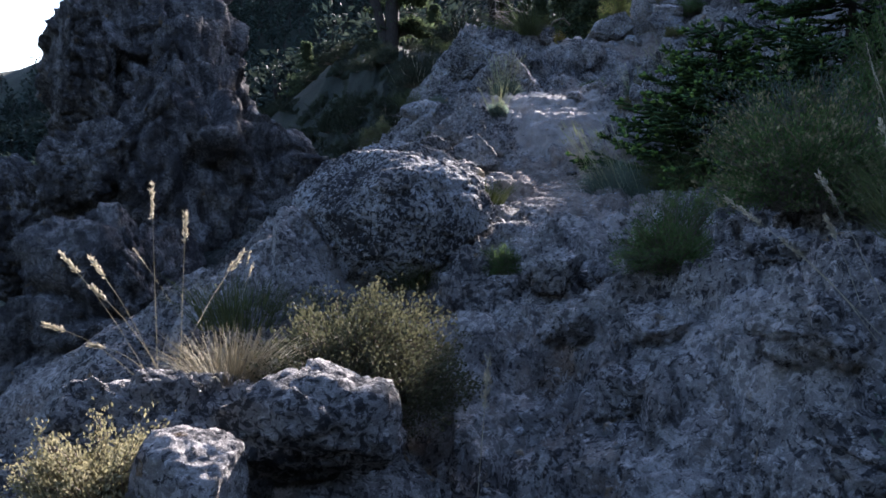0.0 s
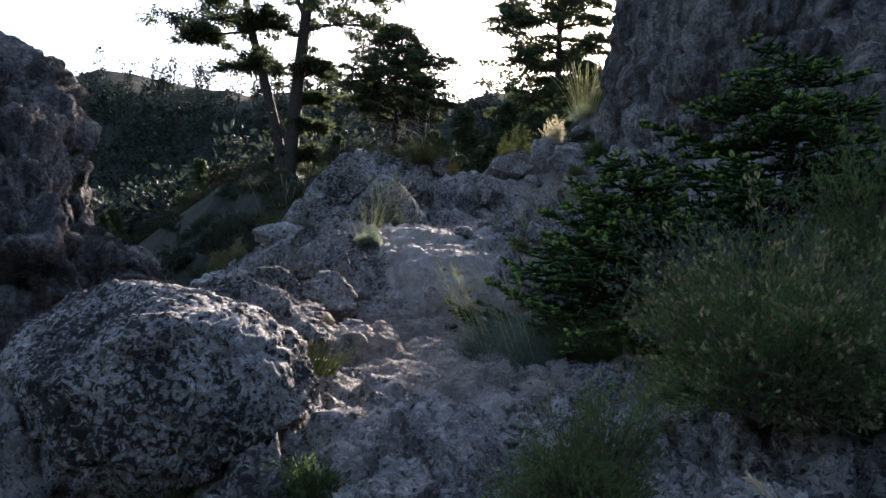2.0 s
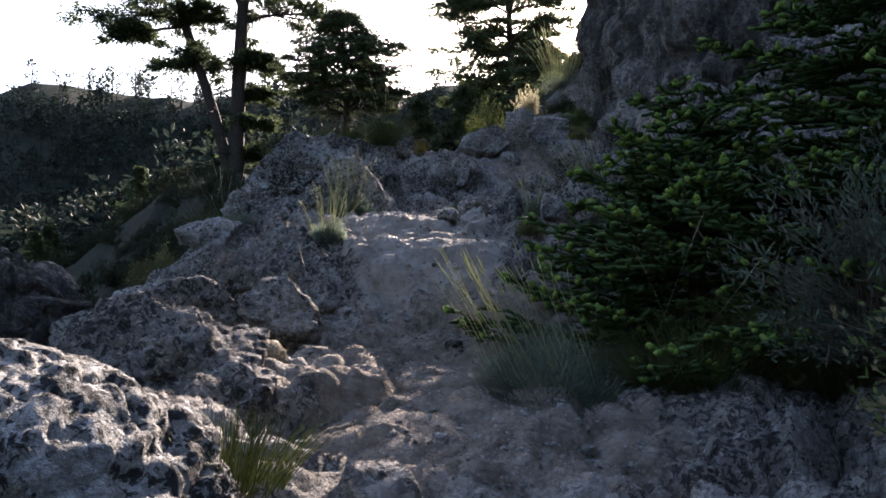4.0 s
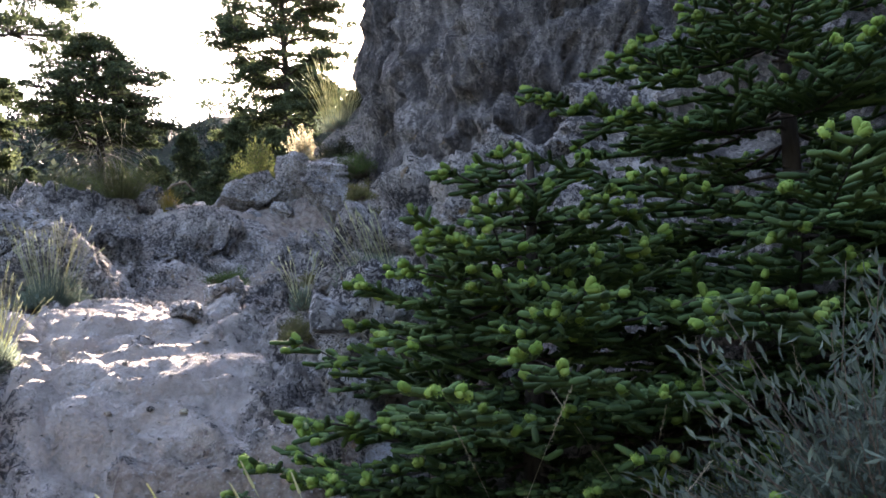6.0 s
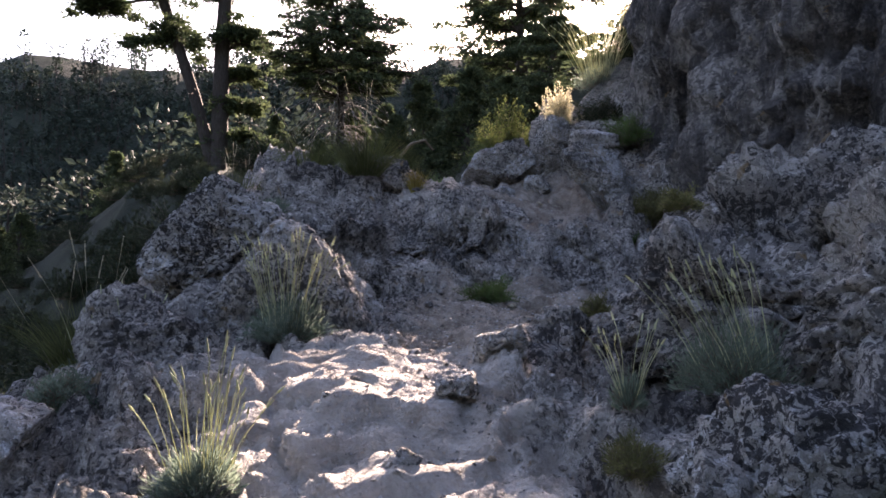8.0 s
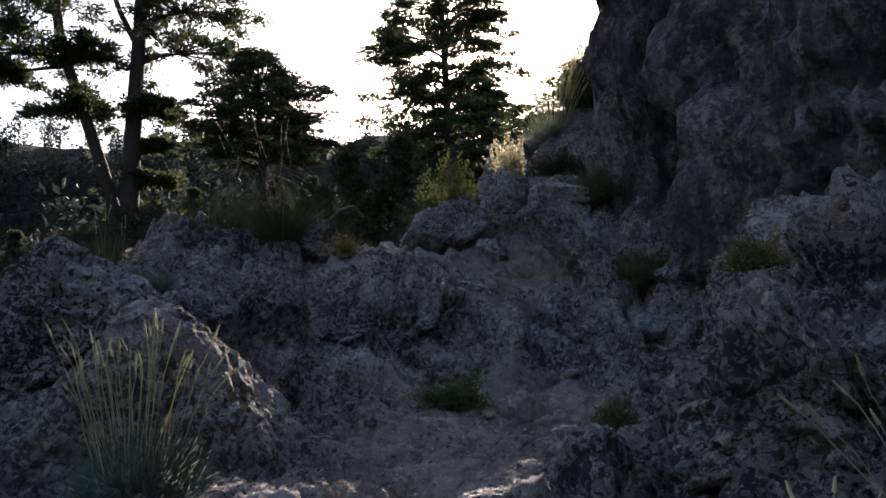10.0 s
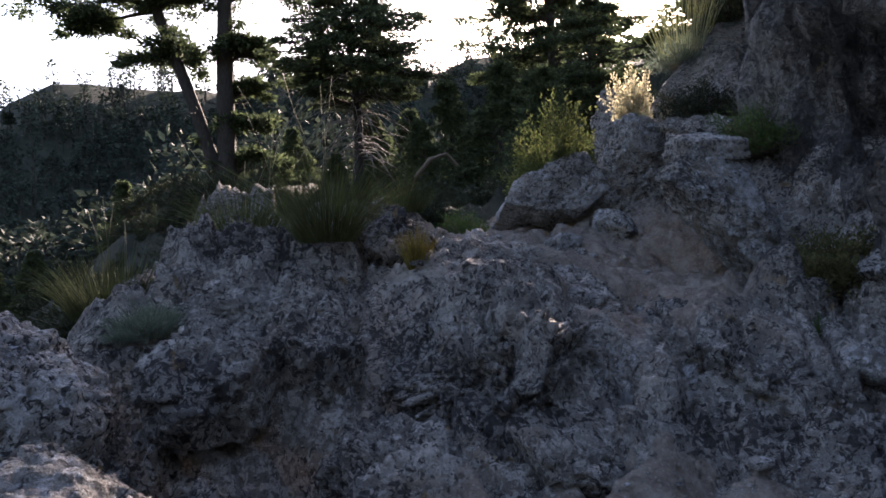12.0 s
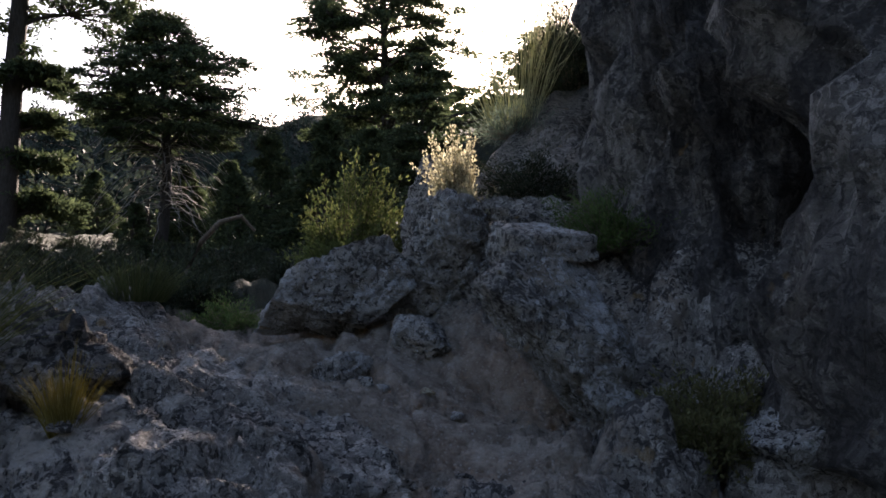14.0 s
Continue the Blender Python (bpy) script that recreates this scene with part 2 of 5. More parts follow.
FIR_NEW = make_leaf("new_fir_needles", (0.11, 0.20, 0.035), (0.24, 0.34, 0.085), 0.25, 0.85)
GREEN = make_leaf("green_scrub_leaf", (0.06, 0.105, 0.032), (0.14, 0.19, 0.065), 0.4)
OLIVE = make_leaf("olive_cushion_leaf", (0.095, 0.10, 0.042), (0.21, 0.20, 0.09), 0.35)
LIME = make_leaf("lime_green_scrub_leaf", (0.07, 0.095, 0.03), (0.19, 0.20, 0.07), 0.4)
DARKSCRUB = make_leaf("dark_scrub_leaf", (0.024, 0.034, 0.019), (0.06, 0.07, 0.038), 0.12)
YELLOW = make_leaf("yellow_flowering_scrub_leaf", (0.34, 0.31, 0.19), (0.54, 0.50, 0.35), 0.5)
GREY = make_leaf("grey_lavender_leaf", (0.10, 0.135, 0.10), (0.22, 0.265, 0.20), 0.35)
BUD = make_leaf("dry_bud", (0.16, 0.15, 0.075), (0.34, 0.30, 0.17), 0.35)
DIMGREY = make_leaf("dull_grey_scrub_leaf", (0.07, 0.095, 0.075), (0.15, 0.185, 0.14), 0.3)
BROWN = make_leaf("brown_cushion_leaf", (0.052, 0.056, 0.028), (0.14, 0.134, 0.072), 0.25)
STALK = make_leaf("pale_flower_stalk", (0.40, 0.43, 0.24), (0.62, 0.60, 0.40), 0.4)
STRAW = make_leaf("straw_grass", (0.34, 0.30, 0.20), (0.60, 0.55, 0.42), 0.4)
BLADE = make_leaf("green_grass_blade", (0.09, 0.115, 0.042), (0.22, 0.23, 0.10), 0.4)
GOLD = make_leaf("golden_grass_blade", (0.24, 0.20, 0.05), (0.42, 0.35, 0.12), 0.4)
FAR = make_leaf("distant_conifer_foliage", (0.02, 0.03, 0.024), (0.055, 0.07, 0.052), 0.2, 0.8, 0.2)


# ---------------------------------------------------------------- mesh builders
def mesh(name, verts, faces, mat, flat=False):
    """A mesh of equal-sized faces from arrays."""
    verts, faces = np.asarray(verts, np.float32), np.asarray(faces, np.int32)
    me = bpy.data.meshes.new(name)
    n, k = faces.shape
    me.vertices.add(len(verts)), me.loops.add(n * k), me.polygons.add(n)
    me.vertices.foreach_set("co", verts.ravel())
    me.loops.foreach_set("vertex_index", faces.ravel())
    me.polygons.foreach_set("loop_start", np.arange(0, n * k, k, dtype=np.int32))
    me.polygons.foreach_set("use_smooth", np.full(n, not flat))
    me.materials.append(mat)
    me.update(calc_edges=True)
    return me


def part(name, me, parent, label=""):
    ob = new(name, me)
    ob.parent = parent
    return tagged(ob, label) if label else ob


def unit(v):
    return v / np.maximum(np.linalg.norm(v, axis=-1, keepdims=True), 1e-9)


def across(d, rng):
    """A random unit vector across each direction d."""
    r = rng.normal(size=d.shape)
    return unit(r - (r * d).sum(-1, keepdims=True) * d)


def leaves(p, d, length, width, rng):
    """Pointed leaves from p along d."""
    s = across(d, rng)
    length, width = np.broadcast_to(length, len(p))[:, None], np.broadcast_to(width, len(p))[:, None]
    nrm = np.cross(d, s)
    mid = p + d * length * 0.5 + nrm * width * 0.25
    v = np.stack([p, mid - s * width * 0.5, p + d * length, mid + s * width * 0.5], 1).reshape(-1, 3)
    return v, np.arange(len(p) * 4).reshape(-1, 4)


def tubes(lines, r0, r1, sides=3):
    """Tapered tubes along polylines (n, k, 3)."""
    n, k, _ = lines.shape
    d = unit(np.gradient(lines, axis=1))
    ref = np.where(np.abs(d[..., 2:3]) > 0.9, np.array([1.0, 0, 0]), np.array([0, 0, 1.0]))
    a = unit(np.cross(d, ref))
    b = np.cross(d, a)
    r0, r1 = np.broadcast_to(r0, n)[:, None, None], np.broadcast_to(r1, n)[:, None, None]
    r = r0 + (r1 - r0) * np.linspace(0, 1, k)[None, :, None]
    ang = np.arange(sides) * 2 * np.pi / sides
    ring = lines[:, :, None] + r[..., None] * (a[:, :, None] * np.cos(ang)[None, None, :, None] + b[:, :, None] * np.sin(ang)[None, None, :, None])
    v = ring.reshape(-1, 3)
    base = (np.arange(n)[:, None, None] * k + np.arange(k - 1)[None, :, None]) * sides
    s, t = np.arange(sides)[None, None], (np.arange(sides)[None, None] + 1) % sides
    f = np.stack([base + s, base + t, base + sides + t, base + sides + s], -1).reshape(-1, 4)
    return v, f


def join(*pieces):
    vs, fs, o = [], [], 0
    for v, f in pieces:
        vs.append(v), fs.append(f + o)
        o += len(v)
    return np.concatenate(vs), np.concatenate(fs)


# ---------------------------------------------------------------- the ground
# Ground behind the start rises as an unseen hill, added to block sky light.
TRAIL_Y = [-2000, -110, -60, -30, -10, -4, 0, 2.6, 3.9, 4.9, 5.25, 5.8, 7.3, 8.6, 9.3, 9.75, 10.15, 10.8, 11.3, 11.7, 12.8, 14.2, 14.7, 15.4, 16.0, 17.0, 20, 30, 44, 80, 112, 180, 260, 2000]
TRAIL_Z = [60, 60, 38, 14, 0.5, -0.6, 0.0, 0.15, 0.35, 0.68, 1.0, 1.24, 1.40, 1.58, 1.76, 2.06, 2.38, 2.5, 2.63, 2.71, 2.86, 3.08, 3.35, 3.78, 3.97, 4.22, 4.6, 5.4, 7.7, 11, 13.5, 47, 50, 45]
EDGE_Y = [-10, 0, 3.5, 7, 8.5, 10, 13, 14.5, 15.6, 16.6, 18, 20, 26, 32, 44, 60]
LEFT_X = [-2, -1.6, -1.3, -1.1, -0.4, 0.3, 0.3, 0.4, 0.5, 0.5, 0.4, 0.4, 0.0, -2, -6, -6]
RIGHT_X = [1.2, 1.2, 1.3, 2.7, 2.9, 2.6, 3.5, 5.2, 5.2, 4.7, 4.1, 4.3, 6.5, 9, 16, 24]
# gentle mounds of bedrock: x, y, height, radius along x, radius along y
MOUNDS = [(2.15, 15.45, -0.16, 0.4, 0.45), (4.6, 16.9, -0.3, 0.6, 0.55), (1.75, 3.3, 0.55, 0.75, 1.0), (1.5, 4.35, 0.35, 0.55, 0.45), (-0.7, 3.3, 0.25, 0.7, 0.8), (1.0, 4.6, 0.22, 0.25, 0.35),
          (2.75, 15.6, 0.18, 0.7, 0.5), (2.3, 11.6, 0.10, 0.35, 0.25), (1.25, 16.5, 0.2, 0.7, 0.5), (1.0, 15.1, -0.5, 0.75, 0.6),
          (-0.35, 5.4, -0.42, 0.6, 0.55), (2.6, 15.35, 0.2, 0.4, 0.4), (3.65, 16.05, -0.26, 0.5, 0.4), (2.1, 15.45, -0.16, 0.25, 0.3), (1.2, 3.85, 0.28, 0.5, 0.55), (2.3, 16.3, 0.16, 0.35, 0.3), (1.72, 15.1, -0.34, 0.42, 0.4)]


def base_height(x, y):
    z = sum(np.interp(y + o, TRAIL_Y, TRAIL_Z) for o in (-0.12, 0.0, 0.12)) / 3
    r = np.hypot(x, y)
    s = np.maximum(np.interp(y, EDGE_Y, LEFT_X) - x, 0)
    steep = np.interp(y, [0, 8, 11, 14, 17, 40, 80], [0.62, 0.62, 0.75, 0.72, 1.25, 1.2, 0.5])
    ravine = 15.0 * (1 - np.exp(-s * steep / 15.0)) * (1 - smooth(95, 172, r))
    s2 = np.maximum(x - np.interp(y, EDGE_Y, RIGHT_X), 0)
    bank = 0.62 * s2 / (1 + s2 * 0.06)
    for mx, my, h, rx, ry in MOUNDS:
        z = z + h * np.exp(-((x - mx) / rx) ** 2 - ((y - my) / ry) ** 2)
    # the bank goes on rising behind the standing block
    z = z + (0.8 * smooth(18.3, 19.9, y) * smooth(4.8, 6.0, x) + 0.8 * smooth(19.2, 22, y) * smooth(6.6, 8.5, x)) * (1 - smooth(26, 34, y)) * (1 - smooth(16, 24, x))
    z = z - 24 * smooth(95, 172, r) * smooth(0.30, 0.46, -x / np.maximum(r, 1)) * (y > 0)
    return z - ravine + bank * (y > -200)


def soil_at(x, y):
    """1 on trodden soil, 0 on bare rock."""
    xc = np.interp(y, [0, 4, 6, 7.5, 10, 12, 14, 16, 20], [0.2, 0.5, 1.2, 1.3, 1.6, 2.2, 2.9, 3.7, 3.0])
    on = np.exp(-((x - xc) / 0.9) ** 2)
    stretch = smooth(3.2, 3.8, y) * (1 - smooth(4.9, 5.3, y)) * 0.4 + smooth(6.2, 7.0, y) * (1 - smooth(9.2, 9.9, y)) + smooth(11.9, 12.6, y) * (1 - smooth(14.2, 14.7, y)) + smooth(14.8, 16.2, y) * 0.5 + smooth(16.5, 17.5, y) * 0.3 + 0.35 * smooth(9.6, 10.1, y) * (1 - smooth(11.8, 12.4, y))
    bank = np.exp(-((x - 4.4 - 0.3 * (y - 16.8)) / 0.75) ** 2 - ((y - 17.0) / 1.3) ** 2)
    hollow = np.exp(-((x - 3.75) / 0.6) ** 2 - ((y - 15.7) / 0.8) ** 2)
    return np.clip(on * stretch + 0.55 * bank + 0.35 * hollow, 0, 1)


def worn_at(x, y):
    """1 on the slab polished by feet, less on the low trail and the ledge crest, 0 elsewhere."""
    slab = smooth(0.5, 1.1, x + 0.12 * (y - 10.5)) * (1 - smooth(1.9, 2.5, x - 0.5 * np.minimum(y - 10.3, 0))) * smooth(9.25, 9.8, y) * (1 - smooth(12.1, 12.7, y))
    low = smooth(0.4, 0.8, x) * (1 - smooth(1.5, 2.2, x)) * smooth(5.3, 5.9, y) * (1 - smooth(6.9, 7.4, y)) * 0.45
    # The ledge crest takes the slab's paler colour and smoother surface.
    crest = np.exp(-((x - 2.35) / 0.4) ** 2 - ((y - 16.1) / 0.5) ** 2) * 0.7
    return np.clip(slab + low + crest, 0, 1)


def height(x, y):
    x, y = np.asarray(x, float), np.asarray(y, float)
    p = np.stack([x, y, np.zeros_like(x)], -1)
    z = base_height(x, y)
    r = np.hypot(x - 1.5, y - 9)
    soil = soil_at(x, y)
    # worn ledges across the slab
    ledge = smooth(0.3, 0.8, x) * (1 - smooth(2.4, 2.9, x)) * smooth(8.8, 9.4, y) * (1 - smooth(11.6, 12.2, y))
    rise = z / 0.23 + 1.1 * vnoise(p * 1.3, 61) + 0.35 * vnoise(p * 4.0, 62)
    z = z + 0.42 * ledge * 0.23 * (np.floor(rise) + smooth(0.76, 1.0, rise - np.floor(rise)) - rise + 0.12)
    slab = worn_at(x, y)
    rough = (1 - 0.7 * soil) * (1 - 0.8 * slab)
    near = 1 - smooth(25, 60, r)
    q = np.stack([x * 1.1, y * 1.1, z * 0.8], -1)
    w = q + 0.22 * np.stack([vnoise(q * 2.5, 8), vnoise(q * 2.5, 9), vnoise(q * 2.5, 10)], -1)
    big, gap = facets(w * 0.95, 4, 1.8)
    mid, gap2 = facets(w * np.array([2.2, 3.4, 3.0]), 14, 1.5)
    fine, gap3 = facets(w * 8.0, 24, 1.4)
    finest, _ = facets(w * 15.0, 34, 1.2)
    z = z + near * rough * (0.27 * big - 0.22 * gap + 0.15 * mid - 0.09 * gap2 + 0.03 * fbm(q * 2.4, 3, 3, True))
    z = z + near * (1 - 0.7 * soil) * (1 - 0.45 * slab) * (0.05 * fine - 0.03 * gap3 + 0.018 * finest)
    # tilted beds that break off in small ledges
    bed = (0.75 * x - 0.35 * y + 1.6 * z) * 2.6 + 0.9 * vnoise(q * 1.1, 71) + 0.4 * vnoise(q * 4.5, 72)
    bed = bed - np.floor(bed)
    z = z + near * rough * 0.085 * (smooth(0.0, 0.14, bed) * (1 - bed) - 0.43) * smooth(-0.3, 0.4, vnoise(q * 0.9, 73))
    z = z + near * slab * (0.03 * fbm(q * 1.6, 3, 75) + 0.012 * big)
    z = z + near * soil * 0.03 * fbm(q * 3, 4, 21) + near * 0.006 * fbm(q * 16, 2, 22)
    far = smooth(15, 60, r)
    z = z + far * 3.0 * fbm(p / 28, 4, 31) * smooth(30, 90, r) + smooth(5, 15, r) * 0.35 * fbm(p / 2.6, 3, 33, True) * (1 - soil)
    return z


def axis(lo, hi, step, reach, grow=1.12):
    mid = list(np.arange(lo, hi, step))
    up, d, v = [], step, hi
    while v < reach:
        up.append(v)
        d *= grow
        v += d
    dn, d, v = [], step, lo
    while v > -reach:
        d *= grow
        v -= d
        dn.append(v)
    return np.array(dn[::-1] + mid + up)


def build_ground():
    xs, ys = axis(-1.4, 5.0, 0.027, 2500, 1.16), axis(2.2, 18.4, 0.028, 2500, 1.16)
    X, Y = np.meshgrid(xs, ys)
    x, y = X.ravel(), Y.ravel()
    z = height(x, y)
    nx, ny = len(xs), len(ys)
    i = (np.arange(ny - 1)[:, None] * nx + np.arange(nx - 1)[None]).ravel()
    me = mesh("ground", np.stack([x, y, z], -1), np.stack([i, i + 1, i + nx + 1, i + nx], -1), GROUND)
    a = me.attributes.new("soil", "FLOAT", "POINT")
    a.data.foreach_set("value", soil_at(x, y).astype(np.float32))
    wild = np.maximum(smooth(9.6, 12.2, np.hypot(x - 1.5, (y - 9) * 0.95)), 0.9 * smooth(2.0, 4.5, np.interp(y, EDGE_Y, LEFT_X) - x))
    c = me.attributes.new("worn", "FLOAT", "POINT")
    c.data.foreach_set("value", worn_at(x, y).astype(np.float32))
    b = me.attributes.new("wild", "FLOAT", "POINT")
    b.data.foreach_set("value", wild.astype(np.float32))
    return tagged(new("ground", me), "rough grey limestone trail with patches of trodden brown soil", "ground", kind="structure")


build_ground()


def gz(x, y):
    return float(height(np.array([x]), np.array([y]))[0])


# ---------------------------------------------------------------- rocks
_spheres = {}


def sphere(sub):
    if sub not in _spheres:
        bm = bmesh.new()
        bmesh.ops.create_icosphere(bm, subdivisions=sub, radius=1)
        bm.verts.index_update()
        _spheres[sub] = np.array([v.co for v in bm.verts]), np.array([[v.index for v in f.verts] for f in bm.faces])
        bm.free()
    return _spheres[sub]


def rock_shape(at, size, turn=(0, 0, 0), seed=1, sub=6, box=2.8, facet=0.13, rough=0.022, planes=14, deep=(0.6, 0.9)):
    """A weathered block: a rounded box cut by random planes, then roughened. Vertices about the origin at 'at'."""
    v, f = sphere(sub)
    rng = np.random.default_rng(seed)
    s = v / (np.abs(v) ** box).sum(1, keepdims=True) ** (1 / box)
    cut = unit(rng.normal(size=(planes, 3)))
    for c in cut:
        depth = rng.uniform(*deep)
        over = np.maximum(s @ c - depth, 0)
        s = s - over[:, None] * c * 0.97
    size = np.array(size)
    p = s * size
    k = 1 / max(min(size.min() * 1.15, size.mean()), 0.05)
    q = p * k * 1.3 + seed * 3.1
    nrm = unit(s / size)
    w = q + 0.15 * np.stack([vnoise(q * 2, 8), vnoise(q * 2, 9), vnoise(q * 2, 10)], -1)
    big, gap = facets(w * 0.9, seed, 1.6)
    mid, gap2 = facets(w * 2.6, seed + 9, 1.5)
    fine, gap3 = facets(w * 7.0, seed + 19, 1.4)
    d = facet * (0.9 * big - 0.45 * gap + 0.42 * mid - 0.28 * gap2) + rough * (1.8 * fine - 0.9 * gap3 + 0.9 * fbm(q * 2.0, 3, seed, True) + 0.25 * fbm(q * 10, 2, seed + 5))
    axis_up = unit(np.array([0.35, -0.3, 0.9]) + 0.5 * (rng.random(3) - 0.5))
    bed = w @ axis_up * 1.7 + 0.5 * vnoise(q * 1.3, seed + 41) + 0.25 * vnoise(q * 5, seed + 42)
    bed = bed - np.floor(bed)
    d = d + facet * 0.5 * (smooth(0.0, 0.12, bed) * (1 - bed) - 0.45) * smooth(-0.4, 0.3, vnoise(q * 0.8, seed + 43))
    p = p + nrm * (d * min(size.min() * 1.15, size.mean()))[:, None]
    m = np.array(Euler([radians(a) for a in turn]).to_matrix())
    return p @ m.T + np.array(at), f


def rock(name, at, size, label, mat=ROCK, category="rock", group="", **kw):
    v, f = rock_shape((0, 0, 0), size, **kw)
    ob = new(name, mesh(name, v, f, mat))
    ob.location = at
    return tagged(ob, label, category, group)


def lobes(name, at, list_of, label, mat, category, **kw):
    """A rock mass of several faces grown together, each a part."""
    top = new(name)
    top.location = at
    for i, (a, s) in enumerate(list_of):
        v, f = rock_shape(a, s, seed=11 + i * 7 + len(list_of), **kw)
        part("rock_face", mesh("rock_face", v, f, mat), top)
    return tagged(top, label, category)


# the big boulder beside the trail and the rocks round it
rock("boulder", (-0.42, 6.15, 1.24), (0.84, 0.72, 0.58), "large rounded boulder speckled with black and white lichen", SPECKLED, "boulder", seed=5, sub=7, box=2.2, facet=0.055, rough=0.013, turn=(0, 6, -25), planes=6)
rock("rock", (-0.12, 7.95, 1.52), (0.62, 0.55, 0.42), "angular grey rock with a sharp ochre edge beside the trail", ROCK, seed=8, turn=(0, 14, -20), planes=10)
rock("rock", (-0.1, 6.95, 1.32), (0.3, 0.28, 0.24), "small lichen-covered rock beside the boulder", ROCK, seed=9, sub=5, turn=(8, 0, 30))
rock("rock", (-0.22, 8.95, 1.78), (0.42, 0.3, 0.26), "worn knobbly rock at the edge of the trail", ROCK, seed=21, sub=5, turn=(0, 8, 10))
rock("rock", (0.32, 9.1, 1.78), (0.34, 0.26, 0.24), "undercut knobbly rock at the foot of the slab", ROCK, seed=22, sub=5, turn=(0, -6, -15))
rock("rock", (0.05, 9.8, 2.0), (0.3, 0.25, 0.2), "low rock with dead scrub on top", ROCK, seed=23, sub=5)
rock("stone", (2.36, 9.66, 2.58), (0.13, 0.06, 0.15), "smooth pale stone face set in the lichen-covered rock", PALE, "stone", seed=25, sub=4, turn=(-15, 8, 20), facet=0.05)
rock("stone", (0.35, 8.25, 1.6), (0.11, 0.09, 0.1), "small ochre stone lying on the trail", WARM, "stone", seed=24, sub=3)
# the near rocks under the shrubs
rock("rock", (-0.58, 3.1, 0.64), (0.4, 0.3, 0.27), "dark angular rock below the cushion shrub", ROCK, seed=31, sub=5, turn=(0, -6, 12))
rock("rock", (-0.84, 2.55, 0.56), (0.22, 0.2, 0.24), "smooth flat-faced stone leaning on dark rubble", ROCK, seed=32, sub=5, turn=(20, 10, 20), facet=0.05, planes=6, box=3.5)
rock("rock", (-1.2, 3.25, 0.55), (0.45, 0.35, 0.32), "sunlit grey rock under dry grass", ROCK, seed=33)
rock("rock", (-0.9, 2.15, 0.18), (0.4, 0.28, 0.22), "jagged grey rock beside the trail", ROCK, seed=34, sub=5)
rock("rock", (-0.35, 2.6, 0.3), (0.22, 0.2, 0.16), "broken dark rock beside the trail", ROCK, seed=35, sub=5)
rock("rock", (1.45, 3.85, 0.62), (0.62, 0.5, 0.45), "rugged bedrock outcrop beside the trail", ROCK, seed=41, sub=6)
rock("rock", (2.0, 3.0, 0.6), (0.65, 0.6, 0.5), "lichen-covered bedrock hump beside the trail", ROCK, seed=42, sub=6)
rock("rock", (1.0, 3.2, 0.22), (0.5, 0.5, 0.36), "pitted grey rock rising from the trail", ROCK, seed=43, sub=6)
rock("rock", (0.45, 4.0, 0.32), (0.18, 0.16, 0.14), "rounded stone in the trail", ROCK, seed=44, sub=5)
# the rocks left of the slab
rock("rock", (0.36, 14.25, 3.46), (0.46, 0.44, 0.52), "upright overhanging rock at the edge of the slope", SPECKLED, seed=51, sub=6, turn=(4, 30, 6), box=4.5, planes=6, deep=(0.75, 0.95))
rock("rock", (1.2, 13.64, 2.8), (0.76, 0.62, 0.56), "wedge-shaped rock with a deep crack and a sunlit sloping face", PALE, seed=52, sub=7, turn=(2, 40, 0), planes=4, box=6.0, facet=0.06, rough=0.02, deep=(0.8, 0.95))
rock("rock", (0.05, 12.9, 2.75), (0.45, 0.45, 0.4), "grey rock on the slope below the trail", ROCK, seed=53, sub=5)
# rocks along the step
rock("rock", (1.12, 15.3, 3.56), (0.36, 0.4, 0.36), "blocky rock at the side of the rock step", ROCK, seed=61, sub=5)
rock("rock", (1.66, 15.6, 3.52), (0.32, 0.32, 0.34), "blocky rock against the rock step", ROCK, seed=62, sub=5)
rock("rock", (1.2, 16.1, 3.9), (0.46, 0.36, 0.24), "flat-topped rock under tall grass", ROCK, seed=63, sub=5)
rock("rock", (2.16, 16.75, 4.34), (0.36, 0.3, 0.32), "dark pointed rock behind the grass", ROCK, seed=64, sub=5)
rock("rock", (3.66, 18.1, 4.68), (0.58, 0.3, 0.32), "pointed slanting rock above the trail", PALE, seed=65, turn=(0, -36, 0), planes=9, box=6, facet=0.10, deep=(0.45, 0.8))
rock("rock", (4.52, 18.0, 4.88), (0.33, 0.3, 0.5), "upright cracked block standing on rubble", PALE, seed=66, sub=6, turn=(4, 8, 24), box=9.0, facet=0.17, planes=7, deep=(0.6, 0.95))
rock("rock", (4.8, 16.75, 4.36), (0.4, 0.36, 0.66), "leaning grey rock on the bank", PALE, seed=67, turn=(0, -34, 0), sub=6, box=5, facet=0.12, planes=9, deep=(0.55, 0.85))
rock("rock", (4.72, 16.95, 4.96), (0.28, 0.22, 0.15), "pale flat stone capping the leaning rock", PALE, seed=68, sub=5, box=7, planes=7, deep=(0.55, 0.9), facet=0.1)
rock("rock", (5.45, 18.5, 5.3), (0.4, 0.35, 0.25), "ledge rock under the pale broom", ROCK, seed=69, sub=5)
rock("rock", (2.85, 9.95, 2.42), (0.6, 0.5, 0.45), "lichen-covered rock with a smooth pale patch", SPECKLED, seed=71, sub=6)
